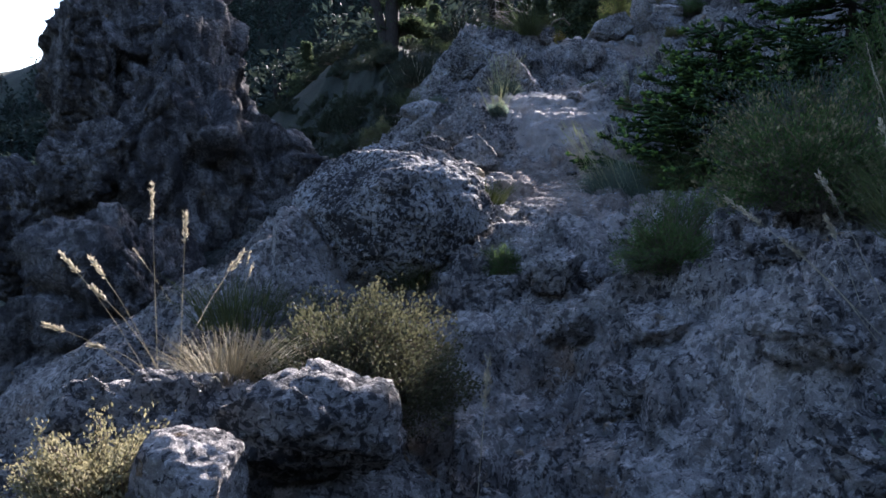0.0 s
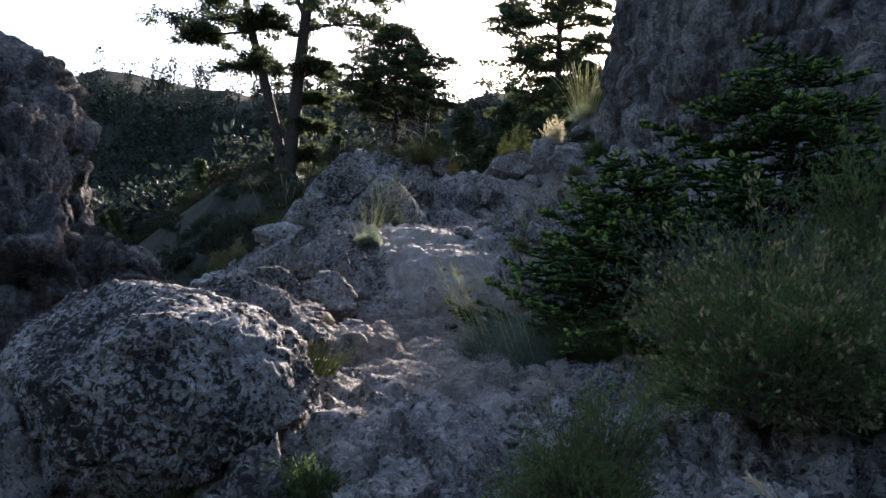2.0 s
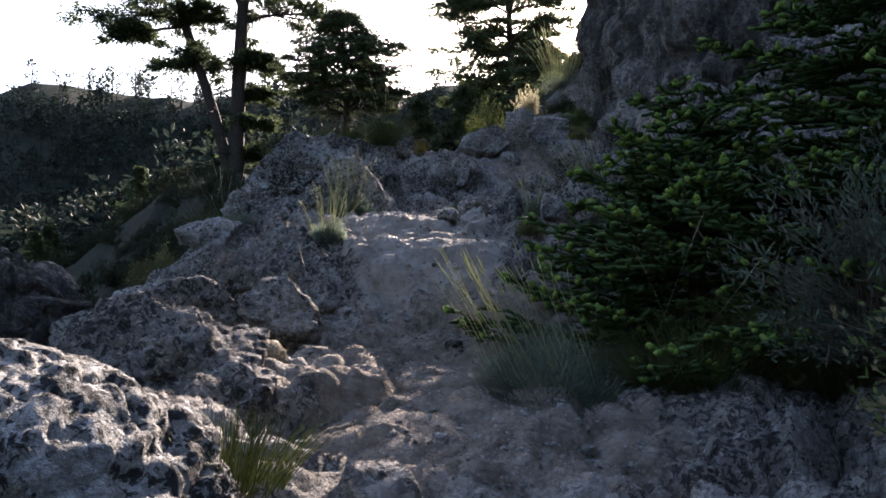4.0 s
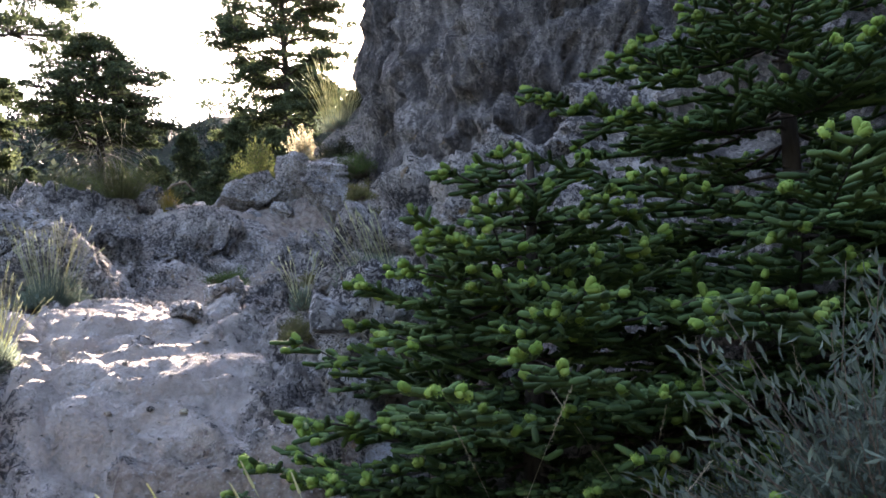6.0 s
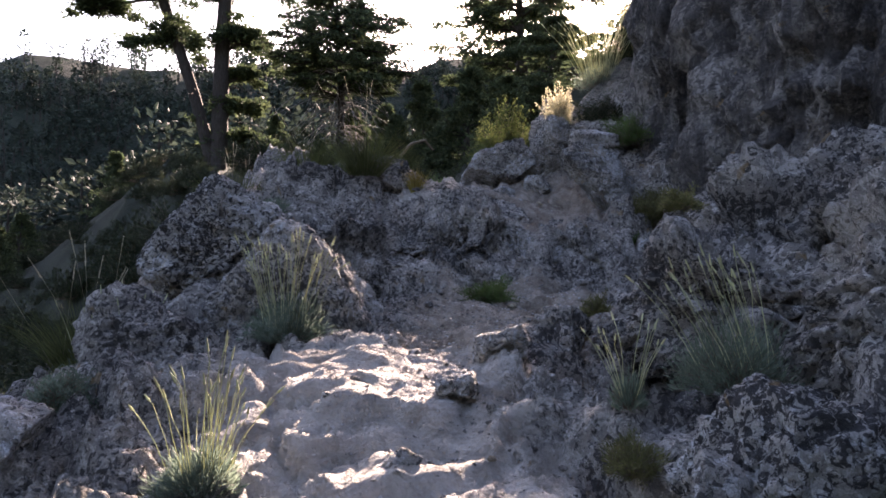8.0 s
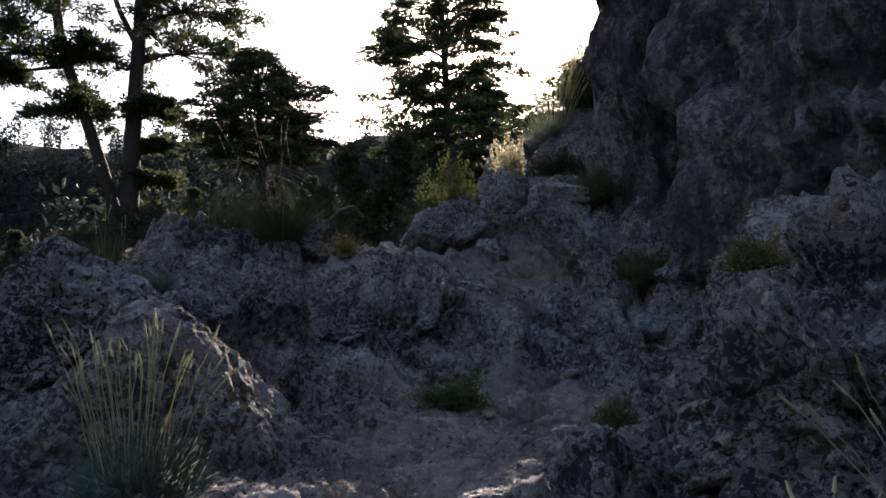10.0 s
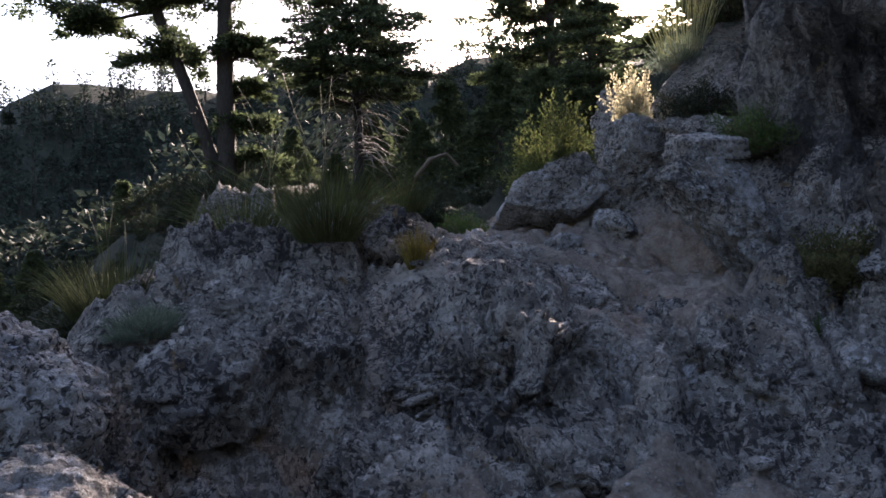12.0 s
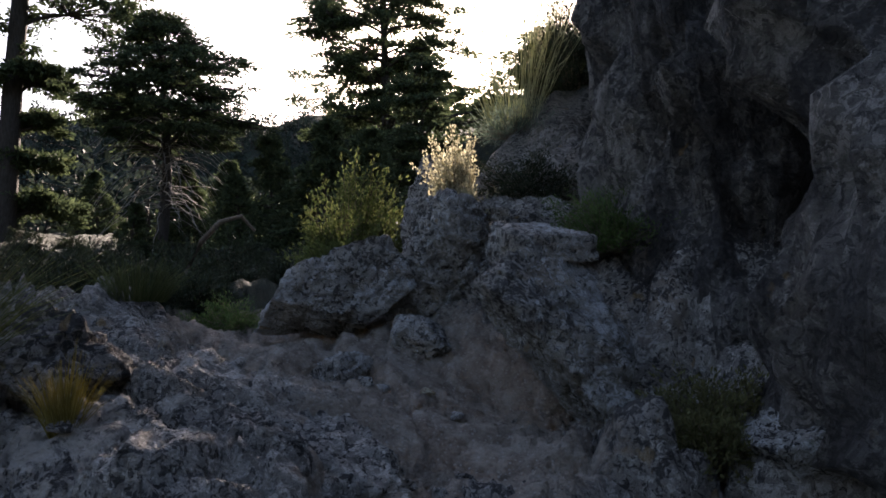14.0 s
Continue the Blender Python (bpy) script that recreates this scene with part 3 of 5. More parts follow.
# bedrock humps of the step
rock("rock", (2.58, 15.35, 3.5), (0.56, 0.62, 0.5), "craggy grey bedrock hump in the rock step", ROCK, seed=201, turn=(22, -12, 30), facet=0.34, rough=0.05, box=5, planes=9)
rock("rock", (3.3, 15.25, 3.3), (0.6, 0.6, 0.42), "craggy bedrock face in the rock step", PALE, seed=202, turn=(20, 8, -15), facet=0.34, rough=0.05, box=5, planes=9)
rock("rock", (4.05, 15.5, 3.4), (0.55, 0.5, 0.34), "broken bedrock in the rock step", ROCK, seed=203, turn=(18, 6, 40), facet=0.34, rough=0.05, box=5, planes=9)
rock("rock", (1.98, 14.85, 3.12), (0.34, 0.4, 0.34), "blocky grey rock at the foot of the step", ROCK, seed=204, turn=(10, 0, 20), facet=0.2, sub=5)
rock("rock", (2.9, 14.75, 3.12), (0.45, 0.35, 0.3), "low grey bedrock at the foot of the step", ROCK, seed=205, turn=(15, -6, 10), facet=0.2, sub=5)
rock("rock", (3.0, 16.1, 3.78), (0.7, 0.55, 0.32), "rounded bedrock crest of the step", ROCK, seed=206, turn=(10, -8, 10), facet=0.16)
# broken bedrock at the start of the walk
for bx, by, bs, lab in [(0.95, 3.75, 0.24, "pitted grey rock at the trail's edge"), (1.25, 4.15, 0.26, "jagged grey rock at the trail's edge"), (0.75, 4.55, 0.2, "blocky grey rock in the trail"), (0.3, 4.45, 0.12, "small grey rock in the trail"), (0.12, 4.9, 0.13, "small grey rock in the trail"), (0.72, 5.05, 0.24, "overhanging lip of the bedrock slab"), (1.15, 5.2, 0.26, "overhanging lip of the bedrock slab"), (0.55, 3.1, 0.14, "small grey rock in the trail"), (1.75, 4.05, 0.24, "pale broken rock below the bush"), (1.0, 2.8, 0.16, "small rock at the trail's edge"), (1.5, 3.1, 0.28, "pitted grey hump beside the trail"), (2.05, 3.9, 0.2, "broken rock below the bush"), (1.3, 5.6, 0.3, "low rib of bedrock in the trail"), (1.75, 5.05, 0.2, "low rib of bedrock beside the bush")]:
    rock("rock", (bx, by, gz(bx, by) + bs * 0.05), (bs, bs * 0.85, bs * 0.62), lab, ROCK, seed=int(300 + bx * 100 + by * 10), turn=(12, -8, bx * 300), sub=5, facet=0.22, rough=0.03)
lobes("rock_outcrop", (4.6, 12.3, 3.3), [((0.05, 0, -0.1), (1.2, 1.0, 0.85)), ((-0.95, -0.4, -0.25), (0.62, 0.7, 0.62)), ((0.8, 0.9, 0.1), (1.2, 0.9, 0.9)), ((1.2, -1.2, 0.3), (1.0, 1.0, 1.2)), ((-0.75, -1.75, -0.2), (0.62, 0.75, 0.62)), ((0.1, -1.1, 0.0), (0.8, 0.7, 0.75)), ((-0.35, 0.55, -0.2), (0.6, 0.5, 0.65))], "rugged limestone outcrop rising from the edge of the trail", ROCK, "rock", sub=6, facet=0.24, rough=0.035)
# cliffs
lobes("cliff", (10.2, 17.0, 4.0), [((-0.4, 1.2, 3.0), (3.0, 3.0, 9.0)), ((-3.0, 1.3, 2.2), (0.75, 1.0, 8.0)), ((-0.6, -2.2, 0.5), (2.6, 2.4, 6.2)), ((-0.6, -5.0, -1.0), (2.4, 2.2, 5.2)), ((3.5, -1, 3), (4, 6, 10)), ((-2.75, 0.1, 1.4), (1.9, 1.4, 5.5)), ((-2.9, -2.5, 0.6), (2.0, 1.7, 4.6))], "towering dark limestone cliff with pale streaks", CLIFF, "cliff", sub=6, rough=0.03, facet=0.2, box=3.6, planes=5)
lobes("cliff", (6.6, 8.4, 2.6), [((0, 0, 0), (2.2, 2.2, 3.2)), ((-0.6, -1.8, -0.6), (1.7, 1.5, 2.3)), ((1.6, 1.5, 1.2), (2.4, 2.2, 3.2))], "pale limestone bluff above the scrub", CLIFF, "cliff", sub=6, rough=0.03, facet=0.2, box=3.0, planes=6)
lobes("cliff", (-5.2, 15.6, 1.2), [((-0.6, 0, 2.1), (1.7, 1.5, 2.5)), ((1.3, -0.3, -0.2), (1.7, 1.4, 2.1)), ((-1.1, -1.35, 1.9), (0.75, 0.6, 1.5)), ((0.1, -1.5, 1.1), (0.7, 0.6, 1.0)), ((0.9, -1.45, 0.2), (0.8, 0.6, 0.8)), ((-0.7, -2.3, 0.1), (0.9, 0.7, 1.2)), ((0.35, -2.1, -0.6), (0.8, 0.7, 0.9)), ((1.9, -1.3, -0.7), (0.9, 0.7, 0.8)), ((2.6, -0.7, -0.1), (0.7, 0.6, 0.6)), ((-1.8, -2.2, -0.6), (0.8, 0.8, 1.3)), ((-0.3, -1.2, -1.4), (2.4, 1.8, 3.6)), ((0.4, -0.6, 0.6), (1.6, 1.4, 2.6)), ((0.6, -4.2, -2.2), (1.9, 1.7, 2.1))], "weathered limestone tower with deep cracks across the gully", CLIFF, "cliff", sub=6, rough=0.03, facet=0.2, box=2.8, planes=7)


# ---------------------------------------------------------------- plants
def rooted(name, x, y, label, category, group="", z=None):
    top = new(name)
    top.location = (x, y, (gz(x, y) if z is None else z) - 0.03)
    return tagged(top, label, category, group)


def dome(n, rng, rx, ry, h, lump=0.3):
    """Directions and ends of twigs that fill a lumpy half dome."""
    d = rng.normal(size=(n, 3))
    d[:, 2] = np.abs(d[:, 2]) * 0.9 + 0.05
    d = unit(d)
    k = np.clip(0.95 + lump * fbm(d * 2.6 + rng.uniform(0, 50), 3, 7), 0.35, 1.5)
    return d * np.array([rx, ry, h]) * (k * rng.uniform(0.72, 1.0, n))[:, None]


def bent(a, b, sag, k=4):
    """Polylines from a to b that bow upwards by sag."""
    t = np.linspace(0, 1, k)[None, :, None]
    line = a[:, None] * (1 - t) + b[:, None] * t
    line[..., 2] += (np.sin(t[..., 0] * np.pi) * np.broadcast_to(sag, len(a))[:, None])
    return line


def shrub(x, y, rx, h, mat, label, ry=None, twigs=420, per=26, leaf=(0.022, 0.007), seed=1, z=None, tips=None, category="shrub", group="", wood=TWIG, lump=0.5):
    rng = np.random.default_rng(seed)
    top = rooted("shrub", x, y, label, category, group, z)
    end = dome(twigs, rng, rx, ry or rx, h, lump)
    start = rng.normal(size=(twigs, 3)) * np.array([rx * 0.16, rx * 0.16, 0.0])
    line = bent(start, end, h * 0.06, 5)
    tagged(part("branchwork", mesh("branchwork", *tubes(line[:, ::2], 0.004, 0.0012), wood), top), kind="stuff")
    t = rng.uniform(0.4, 1.02, (twigs, per)) ** 0.7
    i = np.clip((t * 4).astype(int), 0, 3)
    f = (t * 4 - i)[..., None]
    row = np.arange(twigs)[:, None]
    p = line[row, i] * (1 - f) + line[row, i + 1] * f
    tw = unit(end - start)[:, None]
    p = p + rng.normal(size=p.shape) * 0.02 * (rx / 0.4) ** 0.5
    d = unit(tw * 0.9 + rng.normal(size=p.shape) * 0.65 + np.array([0, 0, 0.35]))
    p, d = p.reshape(-1, 3), d.reshape(-1, 3)
    keep = p[:, 2] > -0.02
    p, d = p[keep], d[keep]
    part("foliage", mesh("foliage", *leaves(p, d, leaf[0] * rng.uniform(0.7, 1.3, len(p)), leaf[1] * rng.uniform(0.8, 1.2, len(p)), rng), mat, True), top)
    if tips is not None:
        m = twigs * 4
        r = rng.integers(0, twigs, m)
        p = end[r] + rng.normal(size=(m, 3)) * 0.018
        d = unit(tw[r, 0] + rng.normal(size=(m, 3)) * 0.5 + np.array([0, 0, 0.5]))
        part("blossom", mesh("blossom", *leaves(p, d, leaf[0] * 0.9, leaf[1] * 1.6, rng), tips, True), top, "dry flower heads")
    return top


def lavender(x, y, r, h, label, stalks=32, reach=0.45, seed=1, z=None, lean=(0, 0), mat=GREY, blades=1500, thick=1.7):
    """Grey-leaved cushion with long pale flower stalks."""
    rng = np.random.default_rng(seed)
    top = rooted("lavender_plant", x, y, label, "lavender", z=z)
    end = dome(blades, rng, r, r, h, 0.25)
    base = end * rng.uniform(0.25, 0.75, (blades, 1))
    d = unit(end + rng.normal(size=end.shape) * r * 0.35 + np.array([0, 0, h * 0.4]))
    tw = 140
    tagged(part("branchwork", mesh("branchwork", *tubes(bent(end[:tw] * 0.05, end[:tw] * 0.8, 0.02), 0.003, 0.0015), TWIG), top), kind="stuff")
    base = np.concatenate([base, end * rng.uniform(0.6, 0.9, (blades, 1))])
    d = np.concatenate([d, d])
    part("foliage", mesh("foliage", *leaves(base, d, 0.048 * rng.uniform(0.6, 1.3, len(base)), 0.0055, rng), mat, True), top)
    if stalks:
        a = rng.uniform(0, 2 * np.pi, stalks)
        s = rng.uniform(0.1, 1.0, stalks) ** 0.7
        grow = rng.uniform(0.6, 1.05, stalks)
        e = np.stack([np.cos(a) * s * reach * 0.75 * grow + lean[0], np.sin(a) * s * reach * 0.75 * grow + lean[1], h * 0.7 + reach * grow * (1.1 - 0.5 * s)], -1) + rng.normal(size=(stalks, 3)) * 0.05 * reach
        st = np.stack([np.cos(a) * s * r * 0.5, np.sin(a) * s * r * 0.5, np.full(stalks, h * 0.3)], -1)
        line = bent(st, e, reach * 0.09 * s, 6)
        line[:, 1:5] += np.cumsum(rng.normal(size=(stalks, 4, 3)) * 0.012 * reach, 1) * np.array([1, 1, 0.3])
        for one in line:
            stalk = part("flower_stalk", mesh("flower_stalk", *tubes(one[None], 0.0016 * thick, 0.0009 * thick), STALK), top, "long pale flower stalk")
            tip = np.linspace(0.45, 1.0, 4)[:, None]
            part("flower_spike", mesh("flower_spike", *tubes((one[4] * (1 - tip) + one[5] * tip)[None], 0.0034 * thick, 0.0014 * thick, 5), STALK), stalk)
    return top


def grass(x, y, r, h, n, label, mat=BLADE, seed=1, z=None, spread=0.75, lean=(0, 0), group="", heads=0, name="grass_tuft"):
    """A tussock of arching blades; heads: seed stalks that stand over it."""
    rng = np.random.default_rng(seed)
    n = int(n * 1.7)
    top = rooted(name, x, y, label, "grass", group, z)
    a, s = rng.uniform(0, 2 * np.pi, n), np.sqrt(rng.uniform(0, 1, n))
    st = np.stack([np.cos(a) * s * r * 0.5, np.sin(a) * s * r * 0.5, np.zeros(n)], -1)
    hh = h * rng.uniform(0.5, 1.05, n)
    out = s * spread * hh * rng.uniform(0.4, 1.2, n)
    e = st + np.stack([np.cos(a) * out + lean[0] * hh, np.sin(a) * out + lean[1] * hh, hh * (1 - 0.35 * s)], -1) + rng.normal(size=(n, 3)) * h * 0.09
    tagged(part("tussock", mesh("tussock", *tubes(bent(st, e, hh * 0.13 * s, 4), 0.0019, 0.0005), mat), top), kind="stuff")
    if heads:
        st = rng.normal(size=(heads, 3)) * np.array([r * 0.3, r * 0.3, 0])
        e = st + np.stack([rng.normal(size=heads) * h * 0.35 + lean[0] * h, rng.normal(size=heads) * h * 0.35 + lean[1] * h, h * rng.uniform(1.1, 1.7, heads)], -1)
        seed_heads(top, bent(st, e, 0.04 * h, 6), rng, 0.45, 0.0012)
    return top


def seed_heads(top, line, rng, size=1.0, radius=0.0018):
    for one in line:
        stalk = part("seed_stalk", mesh("seed_stalk", *tubes(one[None], radius, radius * 0.6), STRAW), top, "dry straw seed stalk")
        k = 90
        t = rng.uniform(0.0, 1.0, (k, 1))
        p = one[4] * (1 - t) + one[5] * t + rng.normal(size=(k, 3)) * 0.004 * size
        d = unit(unit(one[5] - one[4]) + rng.normal(size=p.shape) * 0.35)
        part("seed_head", mesh("seed_head", *leaves(p, d, 0.022 * size, 0.006 * size, rng), STRAW, True), stalk, "feathery pale seed head")


def spray(p, d, n, length, width, rng, jitter):
    """n leaves about each of the points p, pointing about d."""
    q = np.repeat(p, n, 0) + rng.normal(size=(len(p) * n, 3)) * jitter
    e = unit(np.repeat(d, n, 0) + rng.normal(size=q.shape) * 0.7)
    return leaves(q, e, length * rng.uniform(0.6, 1.3, len(q)), width, rng)


def conifer(x, y, height, spread, label, seed=1, start=0.25, limbs=70, shape="cone", lean=(0, 0), per=170, leaf=(0.20, 0.07), droop=0.12, dead=0, z=None, trunk=None, group="", mat=CONIFER, split=True, tiers=14):
    """A mountain conifer: tapered trunk, level limbs, flat sprays with gaps."""
    rng = np.random.default_rng(seed)
    top = rooted("conifer", x, y, label, "tree", group, z)
    t = np.linspace(0, 1, 9)
    bend = np.stack([lean[0] * t * height + 0.15 * np.sin(t * 5 + seed), lean[1] * t * height + 0.1 * np.cos(t * 4 + seed), t * height - 0.2], -1)
    rad = trunk or height * 0.022
    part("trunk", mesh("trunk", *tubes(bend[None], rad, rad * 0.15, 9), BARK), top)
    tier = rng.integers(0, tiers, limbs)
    u = start + (0.99 - start) * (tier + 0.5 + rng.normal(size=limbs) * 0.13) / tiers
    u = np.clip(u, start, 0.99)
    if shape == "cone":
        prof = (1 - ((u - start) / (1 - start)) ** 1.2) * 0.9 + 0.1
    else:
        prof = np.sqrt(np.clip(1 - ((u - 0.4) / 0.62) ** 2, 0.04, 1))
    length = spread * prof * rng.uniform(0.55, 1.12, limbs)
    a = rng.uniform(0, 2 * np.pi, limbs)
    st = np.stack([np.interp(u, t, bend[:, i]) for i in range(3)], -1)
    out = np.stack([np.cos(a), np.sin(a), np.zeros(limbs)], -1)
    e = st + out * length[:, None] + np.array([0, 0, 1.0]) * (length * rng.normal(-droop, 0.13, limbs))[:, None]
    line = bent(st, e, length * 0.10, 6)
    if split:
        for one in line:
            part("limb", mesh("limb", *tubes(one[None], rad * 0.22, rad * 0.05, 4), BARK), top)
    else:
        tagged(part("branchwork", mesh("branchwork", *tubes(line, rad * 0.22, rad * 0.05, 4), BARK), top), kind="stuff")
    k = per
    w = rng.uniform(0.3, 1.02, (limbs, k))
    i = np.clip((w * 5).astype(int), 0, 4)
    f = (w * 5 - i)[..., None]
    row = np.arange(limbs)[:, None]
    p = line[row, i] * (1 - f) + line[row, i + 1] * f
    side = np.stack([-out[:, 1], out[:, 0], np.zeros(limbs)], -1)[:, None]
    clump = rng.integers(0, 7, (limbs, k))
    sway = rng.normal(size=(limbs, 7)) * 0.22
    p = p + side * ((sway[row, clump] + rng.normal(size=(limbs, k)) * 0.06) * length[:, None] * (0.35 + w))[..., None]
    p[..., 2] += rng.normal(size=(limbs, k)) * 0.016 * spread + np.abs(rng.normal(size=(limbs, 7)))[row, clump] * 0.03 * spread
    d = np.broadcast_to(out[:, None] + np.array([0, 0, 0.25]), p.shape)
    part("crown", mesh("crown", *spray(p.reshape(-1, 3), d.reshape(-1, 3), 1, leaf[0], leaf[1], rng, 0.05), mat, True), top)
    if dead:
        u = rng.uniform(0.05, start + 0.15, dead)
        a = rng.uniform(0, 2 * np.pi, dead)
        st = np.stack([np.interp(u, t, bend[:, i]) for i in range(3)], -1)
        ln = spread * rng.uniform(0.3, 0.95, dead)
        e = st + np.stack([np.cos(a) * ln, np.sin(a) * ln, -ln * rng.uniform(0.0, 0.55, dead)], -1)
        line = bent(st, e, ln * 0.22, 6)
        line += rng.normal(size=line.shape) * 0.05
        for one in line:
            part("dead_branch", mesh("dead_branch", *tubes(one[None], 0.03, 0.008, 3), DEAD), top, "bare drooping grey branch")
    return top


def layered_conifer(x, y, z, height, profile, label, seed, tiers=7, arms=8, trunk=0.2, pad=0.6, dead=0, leaf=(0.2, 0.07), dense=150, twist=0.0):
    """An old conifer: level limbs in storeys, each with flat ragged pads; profile: heights and reach of the limbs."""
    rng = np.random.default_rng(seed)
    top = rooted("conifer", x, y, label, "tree", z=z)
    t = np.linspace(0, 1, 10)
    stem = np.stack([0.12 * np.sin(t * 6 + seed), 0.1 * np.cos(t * 5 + seed), t * height - 0.3], -1)
    part("trunk", mesh("trunk", *tubes(stem[None], trunk, trunk * 0.2, 9), BARK), top)
    ps, ds, twigs = [], [], []
    zs, rs = np.array(profile, float).T
    for k in range(tiers):
        for j in range(arms):
            zz = zs[0] + (zs[-1] - zs[0]) * np.clip((k + 0.5 + rng.normal() * 0.28) / tiers, 0, 1)
            reach = np.interp(zz, zs, rs) * rng.uniform(0.6, 1.1)
            a = 2 * np.pi * (j + rng.uniform(-0.45, 0.45)) / arms + k * 1.1 + twist
            o = np.array([math.cos(a), math.sin(a), 0.0])
            side = np.array([-o[1], o[0], 0.0])
            st = np.array([np.interp(zz - 0.15 * reach, stem[:, 2], stem[:, 0]), np.interp(zz - 0.15 * reach, stem[:, 2], stem[:, 1]), zz - 0.15 * reach])
            e = st + o * reach + np.array([0, 0, reach * rng.uniform(-0.05, 0.16)])
            limb = bent(st[None], e[None], 0.10 * reach, 7)
            limb[:, 1:6] += rng.normal(size=(1, 5, 3)) * 0.04 * reach ** 0.5
            part("limb", mesh("limb", *tubes(limb, trunk * 0.28, trunk * 0.06, 4), BARK), top)
            for q in range(max(2, int(reach / pad * 1.5))):
                w = rng.uniform(0.35, 1.0)
                c = np.array([np.interp(w, np.linspace(0, 1, 7), limb[0][:, i]) for i in range(3)])
                c = c + side * rng.normal() * 0.3 * reach * (0.4 + 0.6 * w) + np.array([0, 0, 0.07 + rng.normal() * 0.06]) * pad
                wide = pad * rng.uniform(0.55, 1.15)
                m = int(dense * (wide / pad) ** 2)
                ang, rr = rng.uniform(0, 2 * np.pi, m), np.sqrt(rng.uniform(0, 1, m))
                rag = 0.7 + 0.3 * np.sin(ang * rng.integers(3, 6) + rng.uniform(0, 6)) + 0.18 * np.sin(ang * 11 + q)
                out = np.stack([np.cos(ang), np.sin(ang), np.zeros(m)], -1)
                p = c + out * (rr * rag * wide)[:, None]
                p[:, 2] += rng.normal(size=m) * 0.055 * wide + 0.14 * wide * (1 - rr ** 2) - 0.10 * wide * rr ** 3
                ps.append(p)
                ds.append(unit(out * 0.8 + o * 0.6 + rng.normal(size=p.shape) * 0.45 + np.array([0, 0, -0.12])))
                n = 7
                pick = p[rng.integers(0, m, n)]
                twigs.append(bent(np.repeat(c[None] * 0.6 + limb[:, 3] * 0.4, n, 0), pick, -0.03, 4))
    p, d = np.concatenate(ps), np.concatenate(ds)
    tagged(part("branchwork", mesh("branchwork", *tubes(np.concatenate(twigs), trunk * 0.07, trunk * 0.025, 3), BARK), top), kind="stuff")
    part("crown", mesh("crown", *leaves(p, d, leaf[0] * rng.uniform(0.6, 1.3, len(p)), leaf[1], rng), CONIFER, True), top)
    reach = float(rs.max())
    for i in range(dead):
        a, u = rng.uniform(0, 2 * np.pi), rng.uniform(0.12, zs[0] / height + 0.12)
        ln = reach * rng.uniform(0.35, 0.95)
        st = np.array([[0, 0, u * height]])
        e = st + np.array([[math.cos(a) * ln, math.sin(a) * ln, -ln * rng.uniform(0.15, 0.75)]])
        line = bent(st, e, ln * rng.uniform(0.1, 0.3), 8)
        line[:, 1:] += np.cumsum(rng.normal(size=(1, 7, 3)) * 0.05, 1)
        part("dead_branch", mesh("dead_branch", *tubes(line, 0.026, 0.007, 3), DEAD), top, "bare drooping grey branch")
    return top


def umbrella_pine(x, y, label, trunks, pads, seed=3, z=None):
    """A wind-shaped conifer: bare trunks, each foliage pad on a limb of its own."""
    rng = np.random.default_rng(seed)
    top = rooted("conifer", x, y, label, "tree", z=z)
    curves = []
    for path, rad in trunks:
        s = np.linspace(0, 1, 10)
        pts = np.array(path, float)
        k = np.linspace(0, 1, len(pts))
        line = np.stack([np.interp(s, k, pts[:, i]) for i in range(3)], -1)
        line[1:-1] = (line[:-2] + line[1:-1] * 2 + line[2:]) / 4
        curves.append(line)
        part("trunk", mesh("trunk", *tubes(line[None], rad, rad * 0.6, 9), BARK), top)
    for which, px, py, pz, w in pads:
        w = w * 1.1
        line = curves[which]
        i = int(np.argmin(np.abs(line[:, 2] - (pz - 0.25 * w))))
        a = line[i][None]
        e = np.array([[px, py, pz - 0.12]])
        limb = bent(a, e, 0.12 * w, 6)
        m = 34
        c = np.stack([rng.normal(size=m) * 0.72 * w, rng.normal(size=m) * 0.6 * w, rng.normal(size=m) * 0.17 * w], -1)
        c[:, 2] += 0.2 * w * (1 - (c[:, 0] / w) ** 2)
        ends = np.array([px, py, pz]) + c
        twigs = bent(np.repeat(limb[:, 4], m, 0), ends, 0.05, 6)
        one = part("limb", mesh("limb", *tubes(limb, 0.09, 0.05, 5), BARK), top)
        tagged(part("branchwork", mesh("branchwork", *tubes(twigs, 0.03, 0.01, 3), BARK), one), kind="stuff")
        p = np.repeat(ends, 110, 0) + rng.normal(size=(m * 110, 3)) * np.array([0.2, 0.2, 0.08]) * w ** 0.5
        d = unit(unit(p - np.array([px, py, pz - 0.4 * w])) + np.array([0, 0, -0.25]))
        part("foliage_pad", mesh("foliage_pad", *spray(p, d, 1, 0.24, 0.1, rng, 0.03), CONIFER, True), top)
    n = 60
    both = np.concatenate([curves[0][2:9], curves[1][3:9]])
    st = both[rng.integers(0, len(both), n)]
    a = rng.uniform(0, 2 * np.pi, n)
    ln = rng.uniform(0.5, 2.3, n)
    line = bent(st, st + np.stack([np.cos(a) * ln, np.sin(a) * ln, ln * rng.uniform(-0.6, 0.25, n)], -1), 0.12, 8)
    line[:, 1:] += np.cumsum(rng.normal(size=(n, 7, 3)) * 0.06, 1)
    for one in line:
        part("dead_branch", mesh("dead_branch", *tubes(one[None], 0.02, 0.006, 3), BARK), top)
    return top


